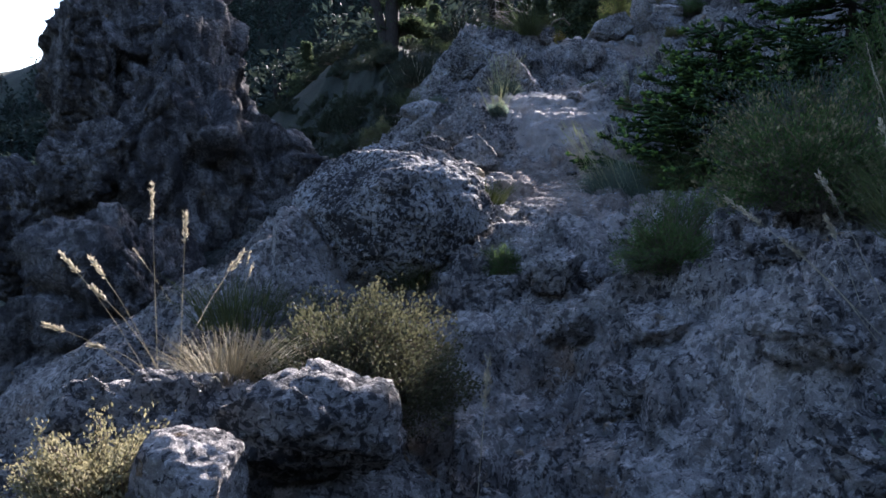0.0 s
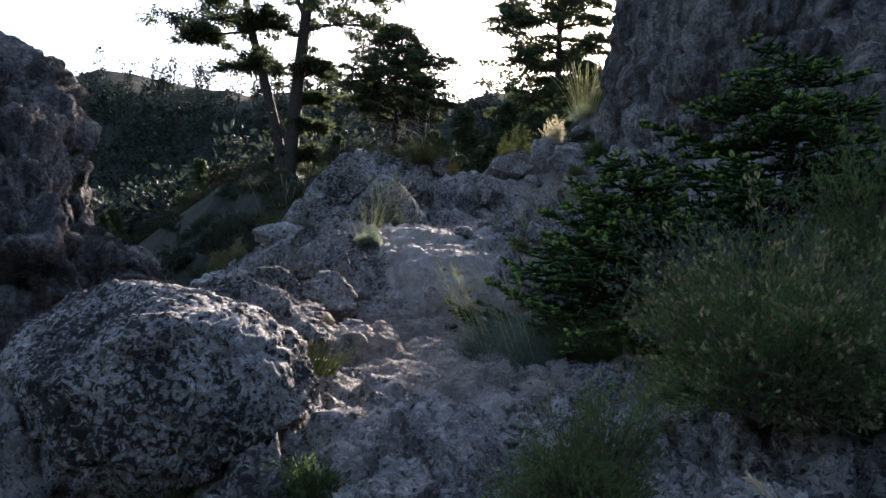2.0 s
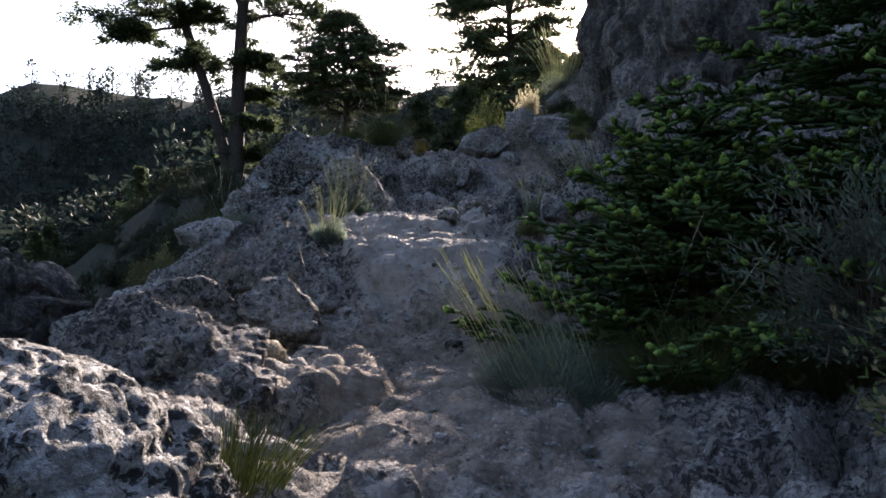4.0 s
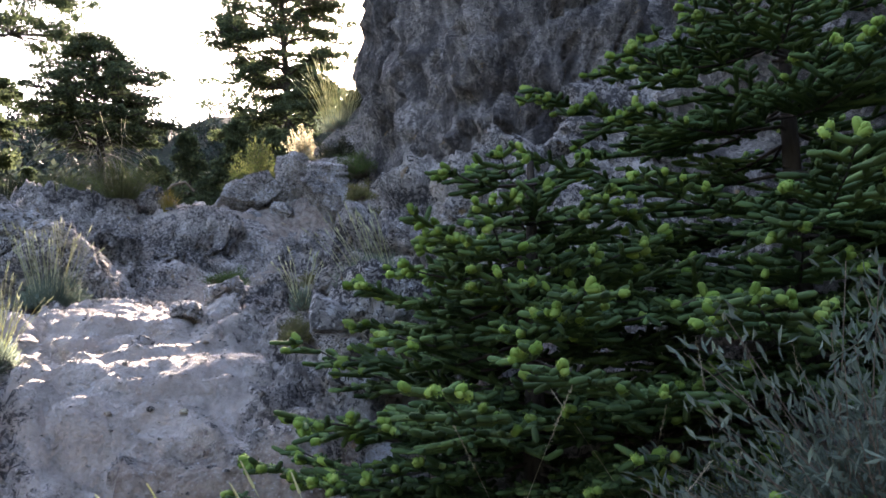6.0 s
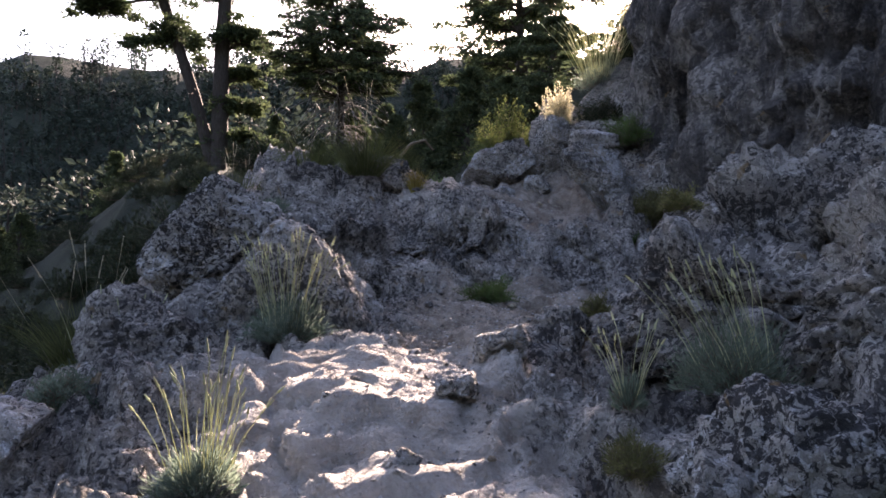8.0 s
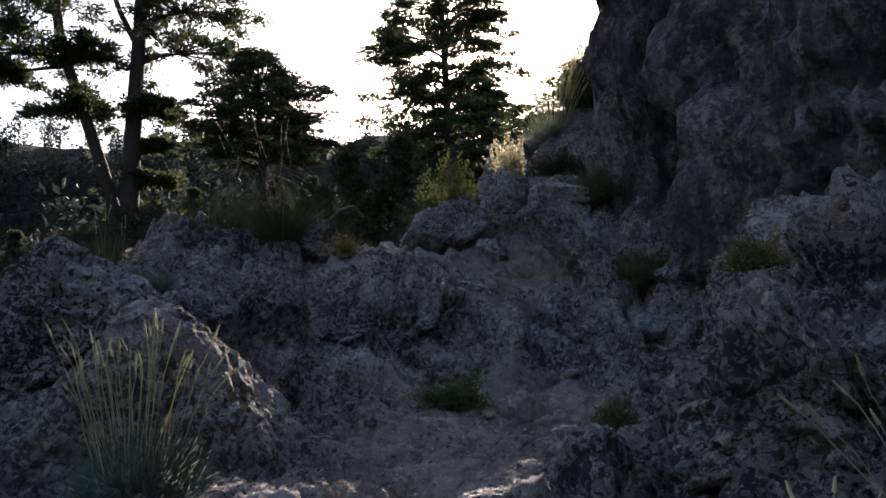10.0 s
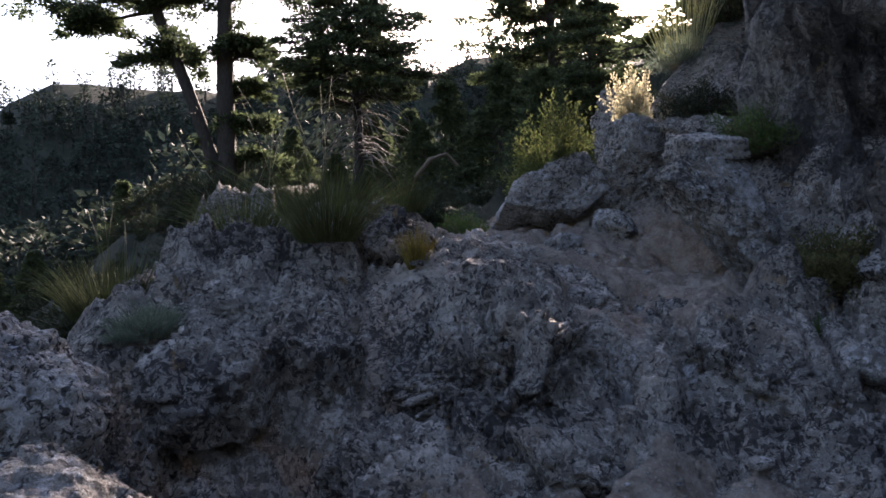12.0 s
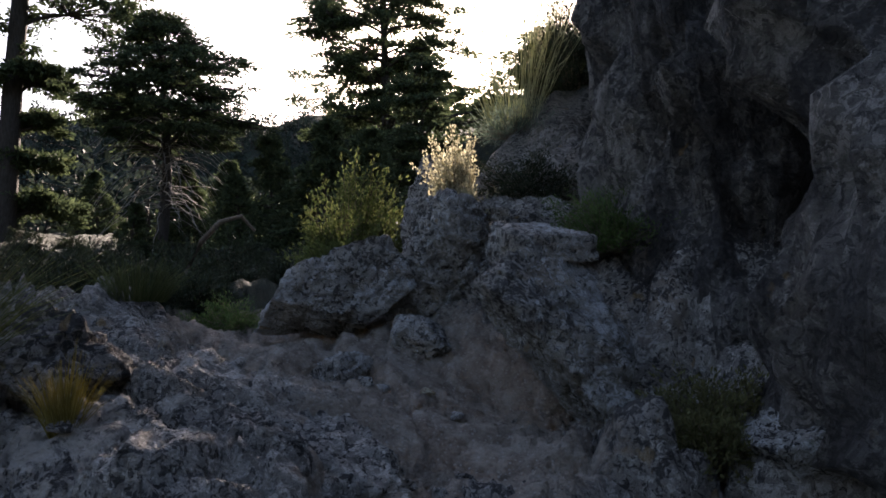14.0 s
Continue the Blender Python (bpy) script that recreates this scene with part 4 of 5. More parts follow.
def brush(a, b, thick):
    """Blunt bristly shoots from a to b, round at the tip."""
    t = np.array([0.0, 0.2, 0.6, 0.9, 1.0])
    line = a[:, None] * (1 - t[None, :, None]) + b[:, None] * t[None, :, None]
    v, f = tubes(line, thick, thick, 5)
    c = np.repeat(line.reshape(-1, 3), 5, 0)
    scale = np.tile(np.repeat(np.array([0.5, 0.95, 1.0, 0.8, 0.15]), 5), len(a))[:, None]
    return c + (v - c) * scale, f


def fir(x, y, height, radius, label, seed=4, z=None, whorls=15, arms=9, density=80):
    """A young fir close to the trail: level branches of bottle-brush shoots, with bright new tips."""
    rng = np.random.default_rng(seed)
    top = rooted("fir_tree", x, y, label, "tree", z=z)
    axis_line = np.stack([np.linspace(0, 0.1, 8), np.zeros(8), np.linspace(0, height, 8)], -1)
    part("trunk", mesh("trunk", *tubes(axis_line[None], 0.07, 0.015, 8), BARK), top)
    shoots, tips = [], []
    wood = []
    for k in range(whorls):
        u = (k + 0.5) / whorls
        zz = 0.05 * height + 0.93 * height * u
        for j in range(arms):
            a = 2 * np.pi * (j + rng.uniform(-0.4, 0.4)) / arms + k * 0.7
            ln = radius * (1 - u) ** 0.65 * rng.uniform(0.7, 1.12) + 0.14
            o = np.array([math.cos(a), math.sin(a), 0.0])
            rise = rng.uniform(-0.12, 0.24)
            z0 = zz + rng.normal() * 0.06
            end = np.array([0, 0, z0]) + o * ln + np.array([0, 0, rise * ln])
            line = bent(np.array([[0, 0, z0]]), end[None], -0.10 * ln, 7)[0]
            wood.append(line)
            side = np.array([-o[1], o[0], 0])
            count = max(int(ln / 0.085), 3)
            for s in range(count):
                w = 0.10 + 0.90 * (s + rng.uniform(0, 1)) / count
                p = np.array([np.interp(w, np.linspace(0, 1, 7), line[:, i]) for i in range(3)])
                for sg in (-1, 1):
                    l2 = (0.08 + 0.30 * ln * (1.05 - w)) * rng.uniform(0.7, 1.2)
                    d = unit(o * 0.75 + side * sg * 0.75 + np.array([0, 0, 0.1 + rng.normal() * 0.16]))
                    shoots.append((p, p + d * l2))
                    m = int(l2 / 0.042)
                    for q in range(m):
                        pp = p + d * l2 * (q + 0.8) / (m + 0.3)
                        d2 = unit(d * 0.55 + o * 0.3 + np.array([0, 0, 0.12]) + np.cross(d, np.array([0, 0, 1.0])) * (0.7 if q % 2 else -0.7) + rng.normal(size=3) * np.array([0.3, 0.3, 0.22]))
                        shoots.append((pp, pp + d2 * rng.uniform(0.05, 0.085)))
                    if w > 0.6 and rng.random() < 0.6:
                        for q in range(rng.integers(1, 4)):
                            d2 = unit(d + o * 0.4 + np.array([0, 0, 0.25]) + rng.normal(size=3) * 0.5)
                            tips.append((p + d * l2 * 0.96, p + d * l2 + d2 * rng.uniform(0.028, 0.045)))
            for q in range(3):
                tips.append((line[-1], line[-1] + unit(o + rng.normal(size=3) * 0.4) * 0.055))
    wood = np.array(wood)
    for one in wood:
        part("branch", mesh("branch", *tubes(one[None], 0.009, 0.003, 4), BARK), top)
    for name, group_of, mat, per, nl, thick, label2 in (("needles", shoots, FIR, density * 0.8, 0.015, 0.0115, ""), ("new_growth", tips, FIR_NEW, density * 3.5, 0.011, 0.0150, "bright green new shoots")):
        a, b = np.array([s[0] for s in group_of]), np.array([s[1] for s in group_of])
        ln = np.linalg.norm(b - a, axis=1)
        n = np.maximum((ln * per).astype(int), 5)
        i = np.repeat(np.arange(len(a)), n)
        w = rng.uniform(0, 1, len(i))[:, None]
        d = unit(b - a)[i]
        out = across(d, rng)
        p = a[i] * (1 - w) + b[i] * w + out * thick * 0.7
        fuzz = leaves(p, unit(out + d * 0.7), nl * rng.uniform(0.8, 1.15, len(i)), 0.0034, rng)
        part(name, mesh(name, *join(brush(a, b, thick), fuzz), mat), top, label2)
    return top


def dead_log(path, radius, label):
    pts = np.array(path, float)
    top = new("dead_log", mesh("dead_log", *tubes((pts - pts[0])[None], radius, radius * 0.6, 8), TWIG))
    top.location = pts[0]
    return tagged(top, label, "log")


dead_log([(2.9, 24.2, 5.3), (3.1, 24.2, 5.75), (3.35, 24.3, 6.05), (3.65, 24.35, 6.15), (3.85, 24.4, 5.95)], 0.045, "bent bare grey trunk lying beyond the ledge")
shrub(0.05, 9.8, 0.22, 0.16, DEAD, "dry leafless scrub on the low rock", twigs=220, per=3, leaf=(0.03, 0.004), seed=90, z=2.12, wood=DEAD)
# near the start of the walk
shrub(-0.44, 3.9, 0.66, 0.62, BROWN, "rounded olive-brown cushion shrub among rocks", twigs=950, per=26, leaf=(0.022, 0.010), seed=2, tips=BROWN, z=0.5, lump=0.22)
shrub(-1.2, 2.62, 0.36, 0.44, BUD, "yellow-brown cushion shrub between grey rocks", twigs=700, per=30, leaf=(0.018, 0.009), seed=3, z=0.46, lump=0.4)
shrub(1.3, 4.5, 0.33, 0.42, GREEN, "fresh green upright shrub on the bedrock", twigs=360, per=30, leaf=(0.026, 0.006), seed=4)
shrub(0.42, 5.3, 0.15, 0.2, GREEN, "small dark green tuft at the slab's edge", twigs=140, per=24, leaf=(0.022, 0.005), seed=5)
shrub(2.5, 5.4, 0.78, 0.85, GREEN, "broad green scrub bush with dry flower heads beside the trail", ry=0.65, twigs=800, per=24, leaf=(0.036, 0.011), seed=6, tips=BUD)
shrub(3.0, 6.9, 0.7, 1.0, DIMGREY, "grey-green scrub bush behind the trail", twigs=420, per=22, leaf=(0.042, 0.011), seed=7)
shrub(3.7, 6.4, 0.8, 1.1, GREEN, "dark green bush below the bluff", twigs=420, per=22, leaf=(0.045, 0.013), seed=8)
shrub(1.85, 2.55, 0.36, 0.5, GREY, "grey-leaved shrub on the bedrock hump", twigs=420, per=28, leaf=(0.026, 0.006), seed=9)
grass(2.2, 3.4, 0.4, 0.65, 420, "tall grass clump with dry seed stalks on the bank", BLADE, 10, heads=9)
grass(2.6, 4.3, 0.35, 0.5, 340, "green grass clump beside the bush", BLADE, 11, heads=4)
grass(-0.98, 3.5, 0.3, 0.3, 300, "dry straw-coloured grass tuft on a rock", STRAW, 12, spread=1.0, z=0.74)
grass(-0.2, 5.55, 0.35, 0.28, 240, "shaded grass at the foot of the boulder", BLADE, 13, spread=0.9, heads=5)
grass(0.3, 6.2, 0.35, 0.24, 260, "dark grass against the boulder", BLADE, 14)
grass(-1.2, 4.6, 0.5, 0.35, 260, "pale grass tuft below the boulder", BLADE, 15, heads=3)


def reeds(x, y, z, tops, label, seed):
    rng = np.random.default_rng(seed)
    top = rooted("seed_grass", x, y, label, "grass", z=z)
    e = np.array(tops, float)
    st = rng.normal(size=e.shape) * np.array([0.05, 0.05, 0])
    seed_heads(top, bent(st, e, 0.05, 6), rng, 1.0, 0.0022)


reeds(-1.28, 3.5, 0.72, [(-0.05, 0.1, 0.93), (0.12, 0.05, 0.8), (0.36, 0.1, 0.62), (-0.46, 0.05, 0.62), (-0.30, 0, 0.6), (-0.28, -0.05, 0.48), (-0.52, 0, 0.3), (-0.36, 0.1, 0.18)], "tall dry grass stems with white seed heads", 16)
reeds(0.02, 2.3, 0.2, [(0.12, 0.05, 0.95), (-0.32, 0.1, 0.32), (0.02, 0.1, 0.35)], "single dry grass stem leaning over the trail", 17)
reeds(1.75, 2.9, 0.95, [(-0.32, 0.1, 0.75), (-0.24, 0.2, 0.58), (-0.45, 0.1, 0.5), (-0.1, 0.1, 0.95), (-0.6, 0.3, 0.65)], "arching dry grass stems with pale seed heads", 18)

# rubble and rocks set in the slopes
_r = np.random.default_rng(77)
for rx, ry, rs, lab in [(-0.3, 11.3, 0.3, "flat grey rock on the open slope"), (-0.55, 10.2, 0.35, "grey rock on the open slope"), (0.1, 12.1, 0.28, "broken rock on the open slope"), (-0.9, 11.6, 0.45, "large grey rock on the open slope"), (-1.2, 9.4, 0.5, "dark rock below the trail"), (-1.6, 12.6, 0.5, "dark rock below the trail"),
                        (3.6, 17.3, 0.2, "small rock beside the bank"), (4.15, 17.6, 0.24, "blocky rock in the bank"), (4.05, 18.5, 0.3, "dark rock between the shrubs"), (4.75, 17.9, 0.22, "grey rock in the bank"), (5.3, 15.6, 0.28, "pale broken rock on the bank"), (4.9, 15.9, 0.2, "broken rock on the bank"), (4.6, 14.9, 0.17, "loose block beside the trail"), (5.4, 14.7, 0.3, "grey rock at the foot of the cliff"), (4.3, 14.3, 0.15, "loose block beside the trail"),
                        (5.0, 17.7, 0.2, "grey rock in the bank"), (5.2, 18.9, 0.25, "ledge rock below the broom"), (2.75, 12.3, 0.2, "rough rock in the trail"), (1.85, 11.25, 0.15, "sunlit knobbly rock in the trail"), (1.5, 10.6, 0.09, "small broken rock in the slab"), (2.2, 11.75, 0.22, "rough rock at the lip of the slab"), (0.62, 9.75, 0.2, "worn rock at the edge of the slab"), (2.55, 9.4, 0.2, "grey rock beside the grey-green plant"), (1.35, 14.6, 0.2, "flat stone below the ledge"), (0.7, 14.7, 0.25, "flat stone below the ledge"), (0.95, 14.3, 0.16, "flat stone below the ledge"), (3.2, 5.0, 0.4, "grey rock behind the bush"), (2.6, 4.0, 0.35, "grey rock on the bank")]:
    rock("rock", (rx, ry, gz(rx, ry) + rs * 0.12), (rs, rs * _r.uniform(0.7, 0.95), rs * _r.uniform(0.5, 0.8)), lab, PALE if float(worn_at(rx, ry)) > 0.2 else (ROCK, SPECKLED, PALE)[_r.integers(0, 3)], seed=int(_r.integers(100, 900)), turn=(_r.uniform(-15, 15), _r.uniform(-15, 15), _r.uniform(0, 360)), sub=5)

# beside the trail, middle
lavender(1.72, 7.85, 0.62, 0.58, "grey-green bushy plant with pale arching stalks", 46, 0.55, 21, lean=(-0.36, -0.22), blades=8500, thick=1.3)
grass(2.55, 7.85, 0.6, 0.62, 1100, "dense dark grass tussock under the fir", BLADE, 22, spread=1.0, lean=(-0.1, -0.2), heads=5)
grass(3.1, 7.4, 0.6, 0.7, 700, "shaded grass below the fir", BLADE, 23, heads=4)
shrub(3.0, 6.0, 0.5, 0.6, DIMGREY, "spiny grey-green shrub at the edge of the trail", twigs=380, per=22, leaf=(0.036, 0.008), seed=24)
fir(2.85, 8.5, 1.85, 1.26, "young green fir with bright new shoots beside the trail", 25, whorls=11, arms=8)
fir(4.05, 8.1, 2.2, 1.75, "broad dark green fir with dense level branches", 64, whorls=11, arms=7, density=50)
lavender(0.72, 10.65, 0.22, 0.22, "silvery lavender with long pale stalks on the slab", 30, 0.5, 26, blades=2200)
lavender(1.0, 12.68, 0.36, 0.32, "silvery lavender with tall pale stalks before the cracked rock", 44, 0.6, 27, blades=4200)
lavender(-0.1, 12.95, 0.42, 0.4, "grey lavender on the slope below the rock", 36, 0.5, 28, blades=3000)
grass(-0.35, 13.3, 0.4, 0.65, 420, "tall pale grass on the slope", BLADE, 29, heads=10)
shrub(-1.0, 13.2, 0.5, 0.55, OLIVE, "yellow-green bush on the slope", twigs=420, per=26, leaf=(0.03, 0.011), seed=30)
shrub(-0.1, 11.7, 0.17, 0.2, GREY, "small grey cushion plant on bare rock", twigs=150, per=24, seed=31)
shrub(-0.15, 10.9, 0.17, 0.17, OLIVE, "small olive tuft on bare rock", twigs=150, per=24, seed=32)
lavender(2.52, 10.72, 0.1, 0.2, "small pale-stalked plant at the rock's edge", 14, 0.34, 33, blades=420)
shrub(2.4, 10.4, 0.13, 0.17, OLIVE, "small yellow-green tuft beside the rock", twigs=140, per=24, leaf=(0.026, 0.004), seed=34)
lavender(3.05, 10.75, 0.36, 0.42, "grey-green lavender behind the lichen-covered rock", 26, 0.45, 35, lean=(-0.2, 0), blades=2600, z=2.72)
shrub(2.62, 13.8, 0.22, 0.2, GREEN, "low dark green cushion at the foot of the rock step", twigs=240, per=28, seed=36)
shrub(3.45, 12.1, 0.13, 0.14, OLIVE, "small olive tuft on top of the outcrop", twigs=160, per=24, seed=37, z=3.68)
shrub(3.25, 13.0, 0.13, 0.16, OLIVE, "small tuft on the trail edge", twigs=120, per=22, seed=38)

# round the rock step
grass(1.75, 16.25, 0.36, 0.66, 420, "tall green-brown grass tussock on the ledge", BLADE, 41, spread=0.95, heads=8)
grass(1.15, 16.8, 0.45, 0.5, 420, "tall grass on the ledge", BLADE, 42, heads=6)
grass(0.35, 16.4, 0.5, 0.5, 420, "pale grass on the edge of the slope", BLADE, 43, heads=6)
grass(2.3, 15.98, 0.09, 0.32, 220, "golden backlit grass tuft on the ledge", GOLD, 44, spread=0.4)
lavender(0.72, 15.7, 0.35, 0.25, "grey-leaved plants below the ledge", 0, 0.3, 45, blades=2200)
grass(2.45, 18.9, 0.4, 0.38, 420, "bright green grass beyond the ledge", BLADE, 46)
shrub(3.1, 19.6, 0.4, 0.3, GREEN, "low green shrub beyond the ledge", twigs=260, per=24, leaf=(0.03, 0.009), seed=47)
shrub(5.08, 15.98, 0.34, 0.5, OLIVE, "dark olive bush leaning on the bank", twigs=420, per=28, leaf=(0.03, 0.012), seed=48)
shrub(5.45, 17.4, 0.45, 0.42, GREEN, "dark green bush under the cliff", twigs=380, per=26, leaf=(0.03, 0.009), seed=49)
shrub(4.62, 15.6, 0.18, 0.16, GREEN, "small green plant in the rubble", twigs=150, per=24, seed=50)
shrub(4.12, 19.25, 0.64, 0.82, LIME, "backlit yellow-green shrub beside the block", twigs=560, per=24, leaf=(0.042, 0.02), seed=51, z=4.9)
shrub(4.95, 19.0, 0.32, 0.7, YELLOW, "golden backlit flowering shrub above the block", twigs=300, per=28, leaf=(0.03, 0.016), seed=52, z=5.36, lump=0.7)
lavender(5.85, 19.7, 0.55, 0.55, "pale wispy broom glowing against the light", 120, 1.25, 53, blades=2200, thick=2.0)
shrub(6.85, 20.3, 0.65, 1.3, DARKSCRUB, "tall dark shrub against the foot of the cliff", twigs=520, per=26, leaf=(0.05, 0.018), seed=54, lump=0.6)
shrub(5.6, 18.9, 0.5, 0.4, DARKSCRUB, "low dark shrub on the ledge below the broom", twigs=320, per=24, leaf=(0.034, 0.01), seed=93)
shrub(7.6, 21.9, 0.55, 1.3, YELLOW, "pale backlit flowering shrub high on the bank", twigs=240, per=22, leaf=(0.04, 0.018), seed=94, lump=0.7)
for rx, ry, rs, lab in [(5.1, 20.9, 0.55, "grey rock rising behind the flowering shrub"), (5.75, 21.6, 0.6, "pointed grey rock on the high bank"), (4.6, 20.2, 0.4, "dark rock behind the yellow-green shrub"), (5.35, 18.3, 0.28, "flat pale rock on the ledge"), (5.55, 18.15, 0.2, "flat grey rock on the ledge")]:
    rock("rock", (rx, ry, gz(rx, ry) + rs * 0.35), (rs, rs * 0.7, rs * 0.95), lab, ROCK, seed=int(rx * 170), turn=(0, -25, rx * 90), sub=5, box=4)

# trees beyond the ledge
umbrella_pine(-2.85, 44.0, "tall wind-shaped conifer with two bare trunks and flat foliage pads",
              [([(0, 0, -1), (0.1, 0, 3), (0.15, 0, 6), (0.3, 0, 9), (0.4, 0.2, 13.5)], 0.42), ([(-0.1, 0, -0.5), (-0.5, 0, 1.8), (-1.3, 0, 4.4), (-2.2, 0, 7), (-3.0, 0, 9.5), (-3.3, 0, 13)], 0.3), ([(0.2, 0, 9), (-0.6, 0, 10.6), (-1.2, 0, 13)], 0.14)],
              # Low pads at the list's end are added to keep sun off the trunk.
              [(0, 2.3, 0.2, 8.9, 1.6), (0, 2.4, -0.3, 10.7, 1.4), (0, 0.9, 0, 6.1, 0.7), (0, 1.2, 0.5, 13.4, 1.8), (0, -0.9, 0.4, 12.6, 1.3), (1, -4.4, 0, 8.4, 1.7), (1, -2.3, 0.2, 6.0, 1.0), (1, -1.6, -0.3, 8.3, 0.9), (1, -4.2, 0.3, 11.2, 1.5), (1, -3.0, 0, 13.2, 1.7), (1, -5.2, 0.3, 7.4, 0.8), (0, 0.8, 0.4, 3.1, 0.8), (0, 1.0, 0.5, 1.5, 0.8), (0, 0.9, 0.4, 4.6, 0.5)], 55, z=7.7)
layered_conifer(2.5, 42.5, 7.7, 8.5, [(3.6, 2.2), (4.4, 3.5), (5.4, 3.35), (6.6, 2.7), (7.6, 1.7), (8.5, 0.5)], "broad umbrella-shaped conifer with layered dark foliage", 56, tiers=7, arms=9, trunk=0.24, pad=0.62, dead=110)
layered_conifer(15.6, 60.0, 14.0, 19.5, [(1.5, 5.6), (6, 6.2), (10, 5.2), (14, 3.8), (17, 2.2), (19.5, 0.5)], "tall ragged conifer against the sky", 57, tiers=13, arms=8, trunk=0.36, pad=1.0, leaf=(0.3, 0.11), dense=170)
layered_conifer(11.6, 40.0, 8.0, 6.6, [(0.8, 2.3), (3.0, 2.2), (5, 1.3), (6.6, 0.3)], "dark conifer in the shade below the bright sky", 58, tiers=8, arms=7, trunk=0.16, pad=0.6)
layered_conifer(8.8, 24.6, 7.0, 2.6, [(0.3, 2.0), (1.2, 1.8), (1.9, 1.1), (2.6, 0.2)], "conifer leaning out beside the cliff", 59, tiers=7, arms=8, trunk=0.14, pad=0.45, leaf=(0.13, 0.045), dense=120)
young = conifer(8.2, 41.0, 5.6, 2.6, "dark young conifer in the hollow", 59, 0.05, 80, "cone", tiers=10, per=110, leaf=(0.26, 0.10), group="conifers in the hollow", split=False)
for i, (tx, ty, s, turn) in enumerate([(10.6, 45, 0.95, 40), (5.5, 50, 0.8, 100), (-0.5, 52, 0.6, 160), (-8.5, 50, 0.6, 200), (-12, 44, 0.55, 250), (-15, 56, 0.7, 300), (9.0, 37.5, 0.8, 20), (13.5, 52, 1.1, 75), (4.9, 40, 0.55, 130), (1.6, 41, 0.4, 330), (6.3, 43, 0.8, 200), (3.4, 45, 0.6, 90)]):
    c = copy_thing(young, pose(tx, ty, gz(tx, ty) - 0.1, 0, 0, turn))
    c.scale = (s, s, s)


for gx, gy, gr, gh, lab in [(1.8, 20.4, 0.7, 0.5, "low green shrub beyond the ledge"), (0.4, 21.5, 0.9, 0.7, "dark green shrub under the conifers"), (2.9, 22.0, 0.6, 0.5, "dark green shrub under the conifers"), (-0.6, 19.4, 0.8, 0.7, "dark green shrub at the top of the ravine"), (1.4, 23.6, 0.9, 0.7, "dark green shrub under the conifers"), (-0.3, 24.5, 1.0, 0.7, "dark green shrub at the top of the ravine")]:
    shrub(gx, gy, gr, gh, DARKSCRUB, lab, twigs=260, per=22, leaf=(0.06, 0.02), seed=int(500 + gx * 10 + gy * 7))
slope_bush = shrub(-2.2, 15.5, 0.9, 0.9, DARKSCRUB, "dark green bush on the ravine slope", twigs=130, per=16, leaf=(0.10, 0.04), seed=61, group="bushes on the ravine slope")
_r = np.random.default_rng(62)
for i in range(60):
    by = _r.uniform(13.5, 34)
    bx = float(np.interp(by, EDGE_Y, LEFT_X)) - 1.6 - _r.uniform(0, 1) ** 1.2 * 10
    s = _r.uniform(0.5, 1.15)
    c = copy_thing(slope_bush, pose(bx, by, gz(bx, by) - 0.05, 0, 0, _r.uniform(0, 360)))
    c.scale = (s, s, s * _r.uniform(0.7, 1.3))
for i in range(18):
    by = _r.uniform(24, 38)
    bx = 2.4 + (by - 19) * _r.uniform(0.02, 0.34)
    s = _r.uniform(0.5, 1.0)
    c = copy_thing(slope_bush, pose(bx, by, gz(bx, by) - 0.05, 0, 0, _r.uniform(0, 360)))
    c.scale = (s, s, s * _r.uniform(0.7, 1.2))


for i in range(190):
    if i >= 95:
        by = _r.uniform(29, 60)
        bx = float(np.interp(by, EDGE_Y, LEFT_X)) + 1.5 - _r.uniform(0, 9)
    elif i < 55:
        by = _r.uniform(14.6, 26)
        bx = float(np.interp(by, EDGE_Y, LEFT_X)) - 1.0 - _r.uniform(0, 4.5)
    else:
        by = _r.uniform(27, 43)
        bx = _r.uniform(-6.5, 3.5)
    s = _r.uniform(0.3, 0.75) * (1.0 if by < 34 else 1.4)
    c = copy_thing(slope_bush, pose(bx, by, gz(bx, by) - 0.05, 0, 0, _r.uniform(0, 360)))
    c.scale = (s, s, s * _r.uniform(0.6, 1.0))


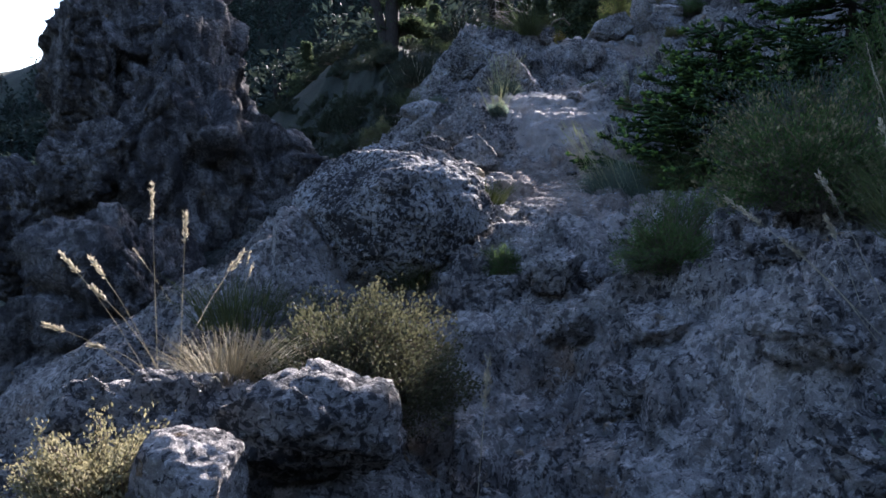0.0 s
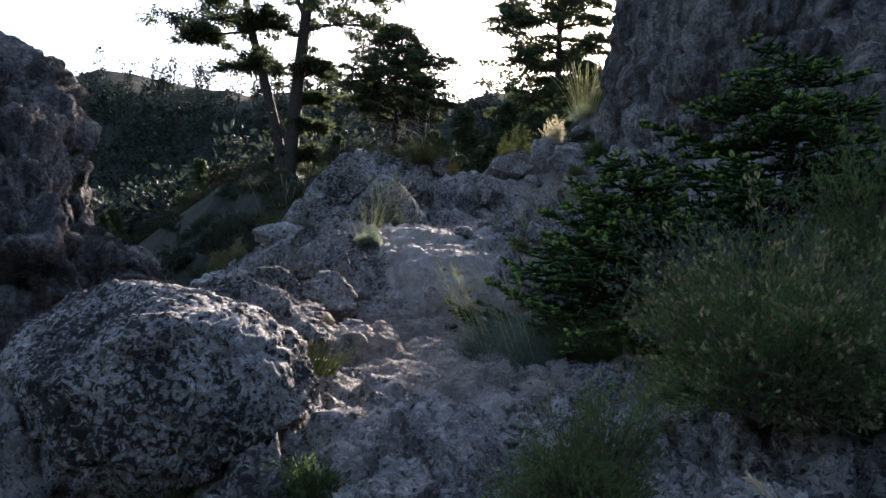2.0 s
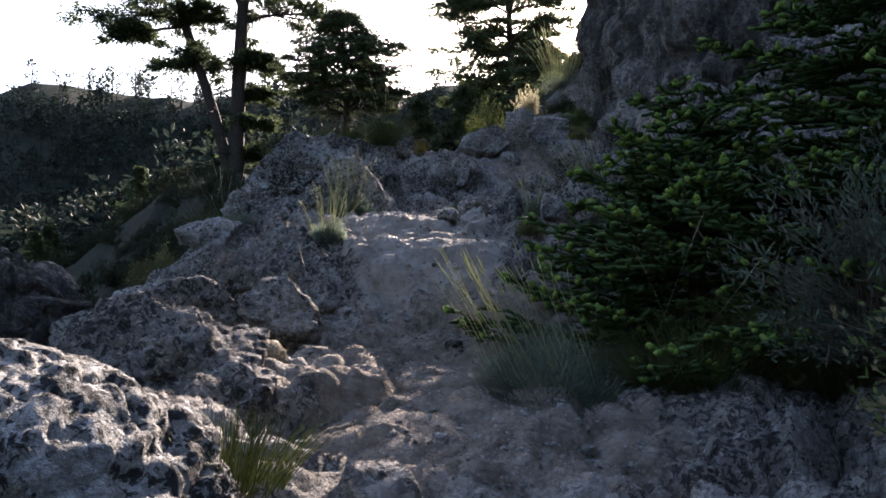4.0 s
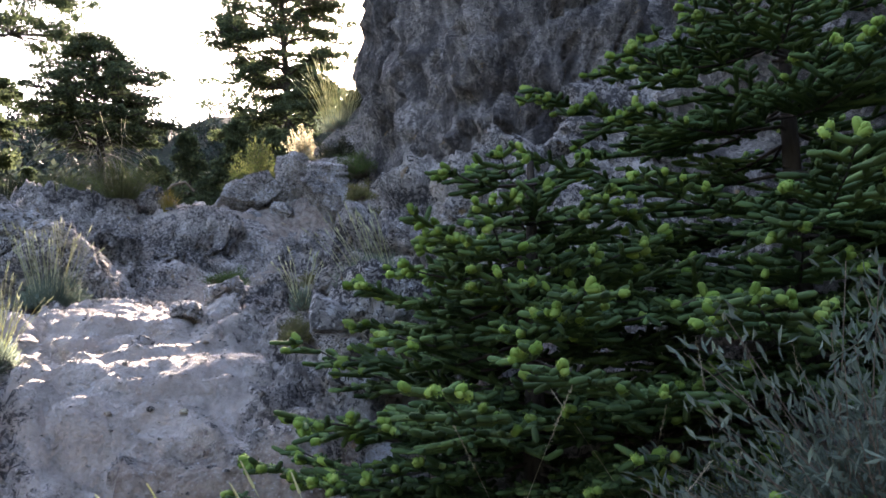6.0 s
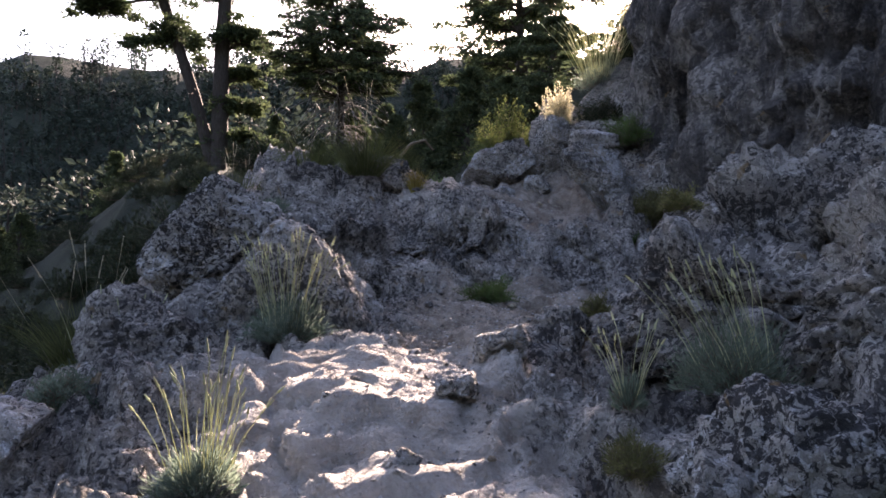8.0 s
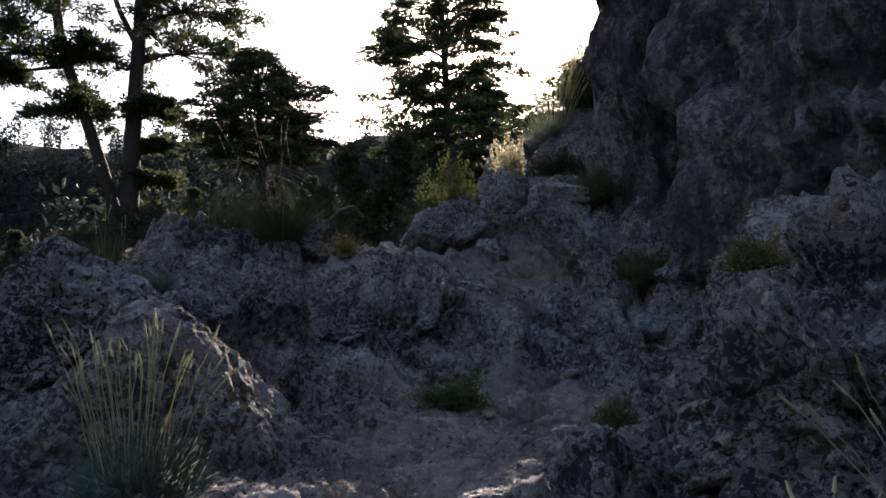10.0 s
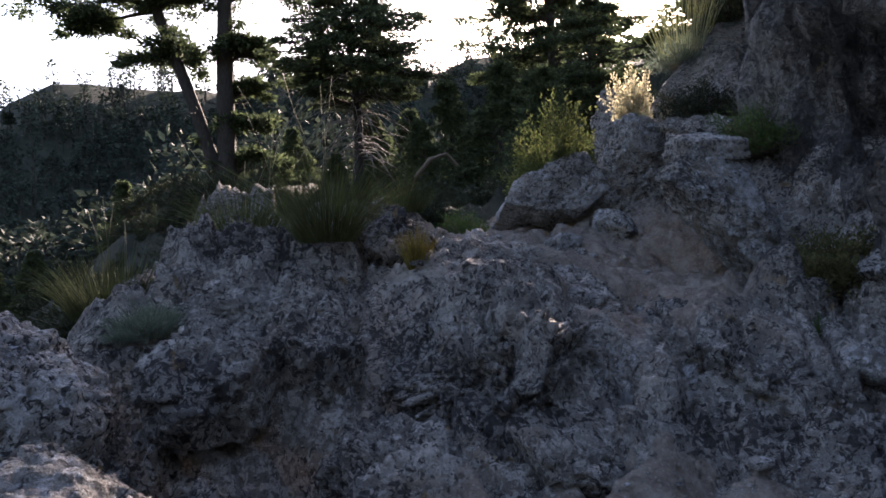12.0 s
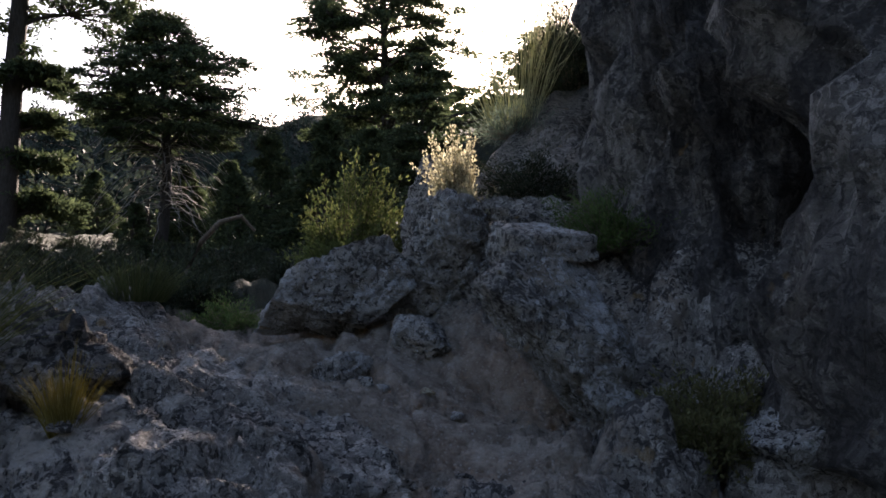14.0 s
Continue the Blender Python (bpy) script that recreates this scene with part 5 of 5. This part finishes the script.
def far_woods():
    """Scattered trees over the far hillside, too many to count."""
    rng = np.random.default_rng(60)
    vs, stems = [], []
    n = 2600
    az = np.radians(rng.uniform(-48, 17, n))
    r = np.where(np.arange(n) < 130, rng.uniform(168, 188, n), 58 + 114 * rng.uniform(0, 1, n) ** 0.8)
    x, y = r * np.sin(az), r * np.cos(az)
    z = height(x, y)
    h = rng.uniform(2.4, 5.2, n) * np.where(np.arange(n) < 130, 1.5, 1.0)
    k = 60
    u = rng.uniform(0.2, 1, (n, k)) ** 0.8
    flat = rng.random(n)[:, None] < 0.5
    w = np.where(flat, 0.34 * np.sqrt(np.clip(1 - ((u - 0.75) / 0.5) ** 2, 0.02, 1)), 0.30 * (1.05 - u)) * h[:, None]
    a = rng.uniform(0, 2 * np.pi, (n, k))
    rr = np.sqrt(rng.uniform(0, 1, (n, k))) * w
    lump = rng.normal(size=(n, 1)) * 0.1
    p = np.stack([x[:, None] + np.cos(a) * rr + lump * u * h[:, None], y[:, None] + np.sin(a) * rr, z[:, None] + u * h[:, None]], -1).reshape(-1, 3)
    d = unit(np.stack([np.cos(a), np.sin(a), np.full_like(a, 0.3)], -1).reshape(-1, 3) + rng.normal(size=(n * k, 3)) * 0.5)
    top = new("distant_woods")
    part("foliage", mesh("foliage", *leaves(p, d, 0.75 * rng.uniform(0.6, 1.3, len(p)), 0.4, rng), FAR, True), top)
    line = np.stack([np.stack([x, y, z - 0.5], -1), np.stack([x, y, z + h * 0.9], -1)], 1)
    part("trunkwork", mesh("trunkwork", *tubes(line, 0.16, 0.05, 3), BARK), top)
    tagged(top, "distant conifers scattered over the dark hillside", "woods", kind="stuff")


far_woods()


# ---------------------------------------------------------------- loose stones
def stones():
    rng = np.random.default_rng(70)
    kinds = []
    for k in range(6):
        v, f = rock_shape((0, 0, 0), (1.0, rng.uniform(0.6, 0.9), rng.uniform(0.45, 0.7)), seed=80 + k, sub=2, rough=0.03, facet=0.3, planes=9, box=3)
        kinds.append(mesh("stone", v, f, (ROCK, PALE, WARM, ROCK, PALE, ROCK)[k]))
    made = 0
    while made < 280:
        y = rng.uniform(2.6, 17.5)
        xc = np.interp(y, [0, 4, 6, 7.5, 10, 12, 14, 16, 20], [0.2, 0.5, 1.4, 1.6, 1.5, 2.3, 3.2, 3.8, 3.4])
        x = xc + rng.normal() * 0.75
        if x < np.interp(y, EDGE_Y, LEFT_X) + 0.1:
            continue
        s = 0.012 + 0.05 * rng.random() ** 3
        ob = new("stone", kinds[made % 6])
        ob.matrix_world = pose(x, y, gz(x, y) + s * 0.25, 0, 0, rng.uniform(0, 360)) @ Matrix.Diagonal((s, s, s, 1))
        tagged(ob, "small loose limestone stone on the trail", "stone", "loose stones on the trail")
        made += 1
    # finer gravel
    n = 9000
    y = rng.uniform(5.6, 14.6, n)
    x = np.interp(y, [5, 7.5, 10, 12, 14.6], [1.4, 1.7, 1.6, 2.4, 3.4]) + rng.normal(size=n) * 0.8
    keep = rng.random(n) < np.clip(soil_at(x, y) + 0.12, 0, 1)
    x, y = x[keep], y[keep]
    z = height(x, y)
    v, f = sphere(1)
    m = len(x)
    s = (0.004 + 0.011 * rng.random(m) ** 2)[:, None, None]
    jit = 1 + 0.35 * rng.normal(size=(m, len(v), 1))
    pts = v[None] * jit * s * np.array([1, 0.8, 0.6]) + np.stack([x, y, z + 0.002], -1)[:, None]
    faces = (f[None] + (np.arange(m) * len(v))[:, None, None]).reshape(-1, 3)
    tagged(new("gravel", mesh("gravel", pts.reshape(-1, 3), faces, PALE, True)), "fine pale gravel scattered over the trodden soil", "gravel", kind="stuff")


stones()
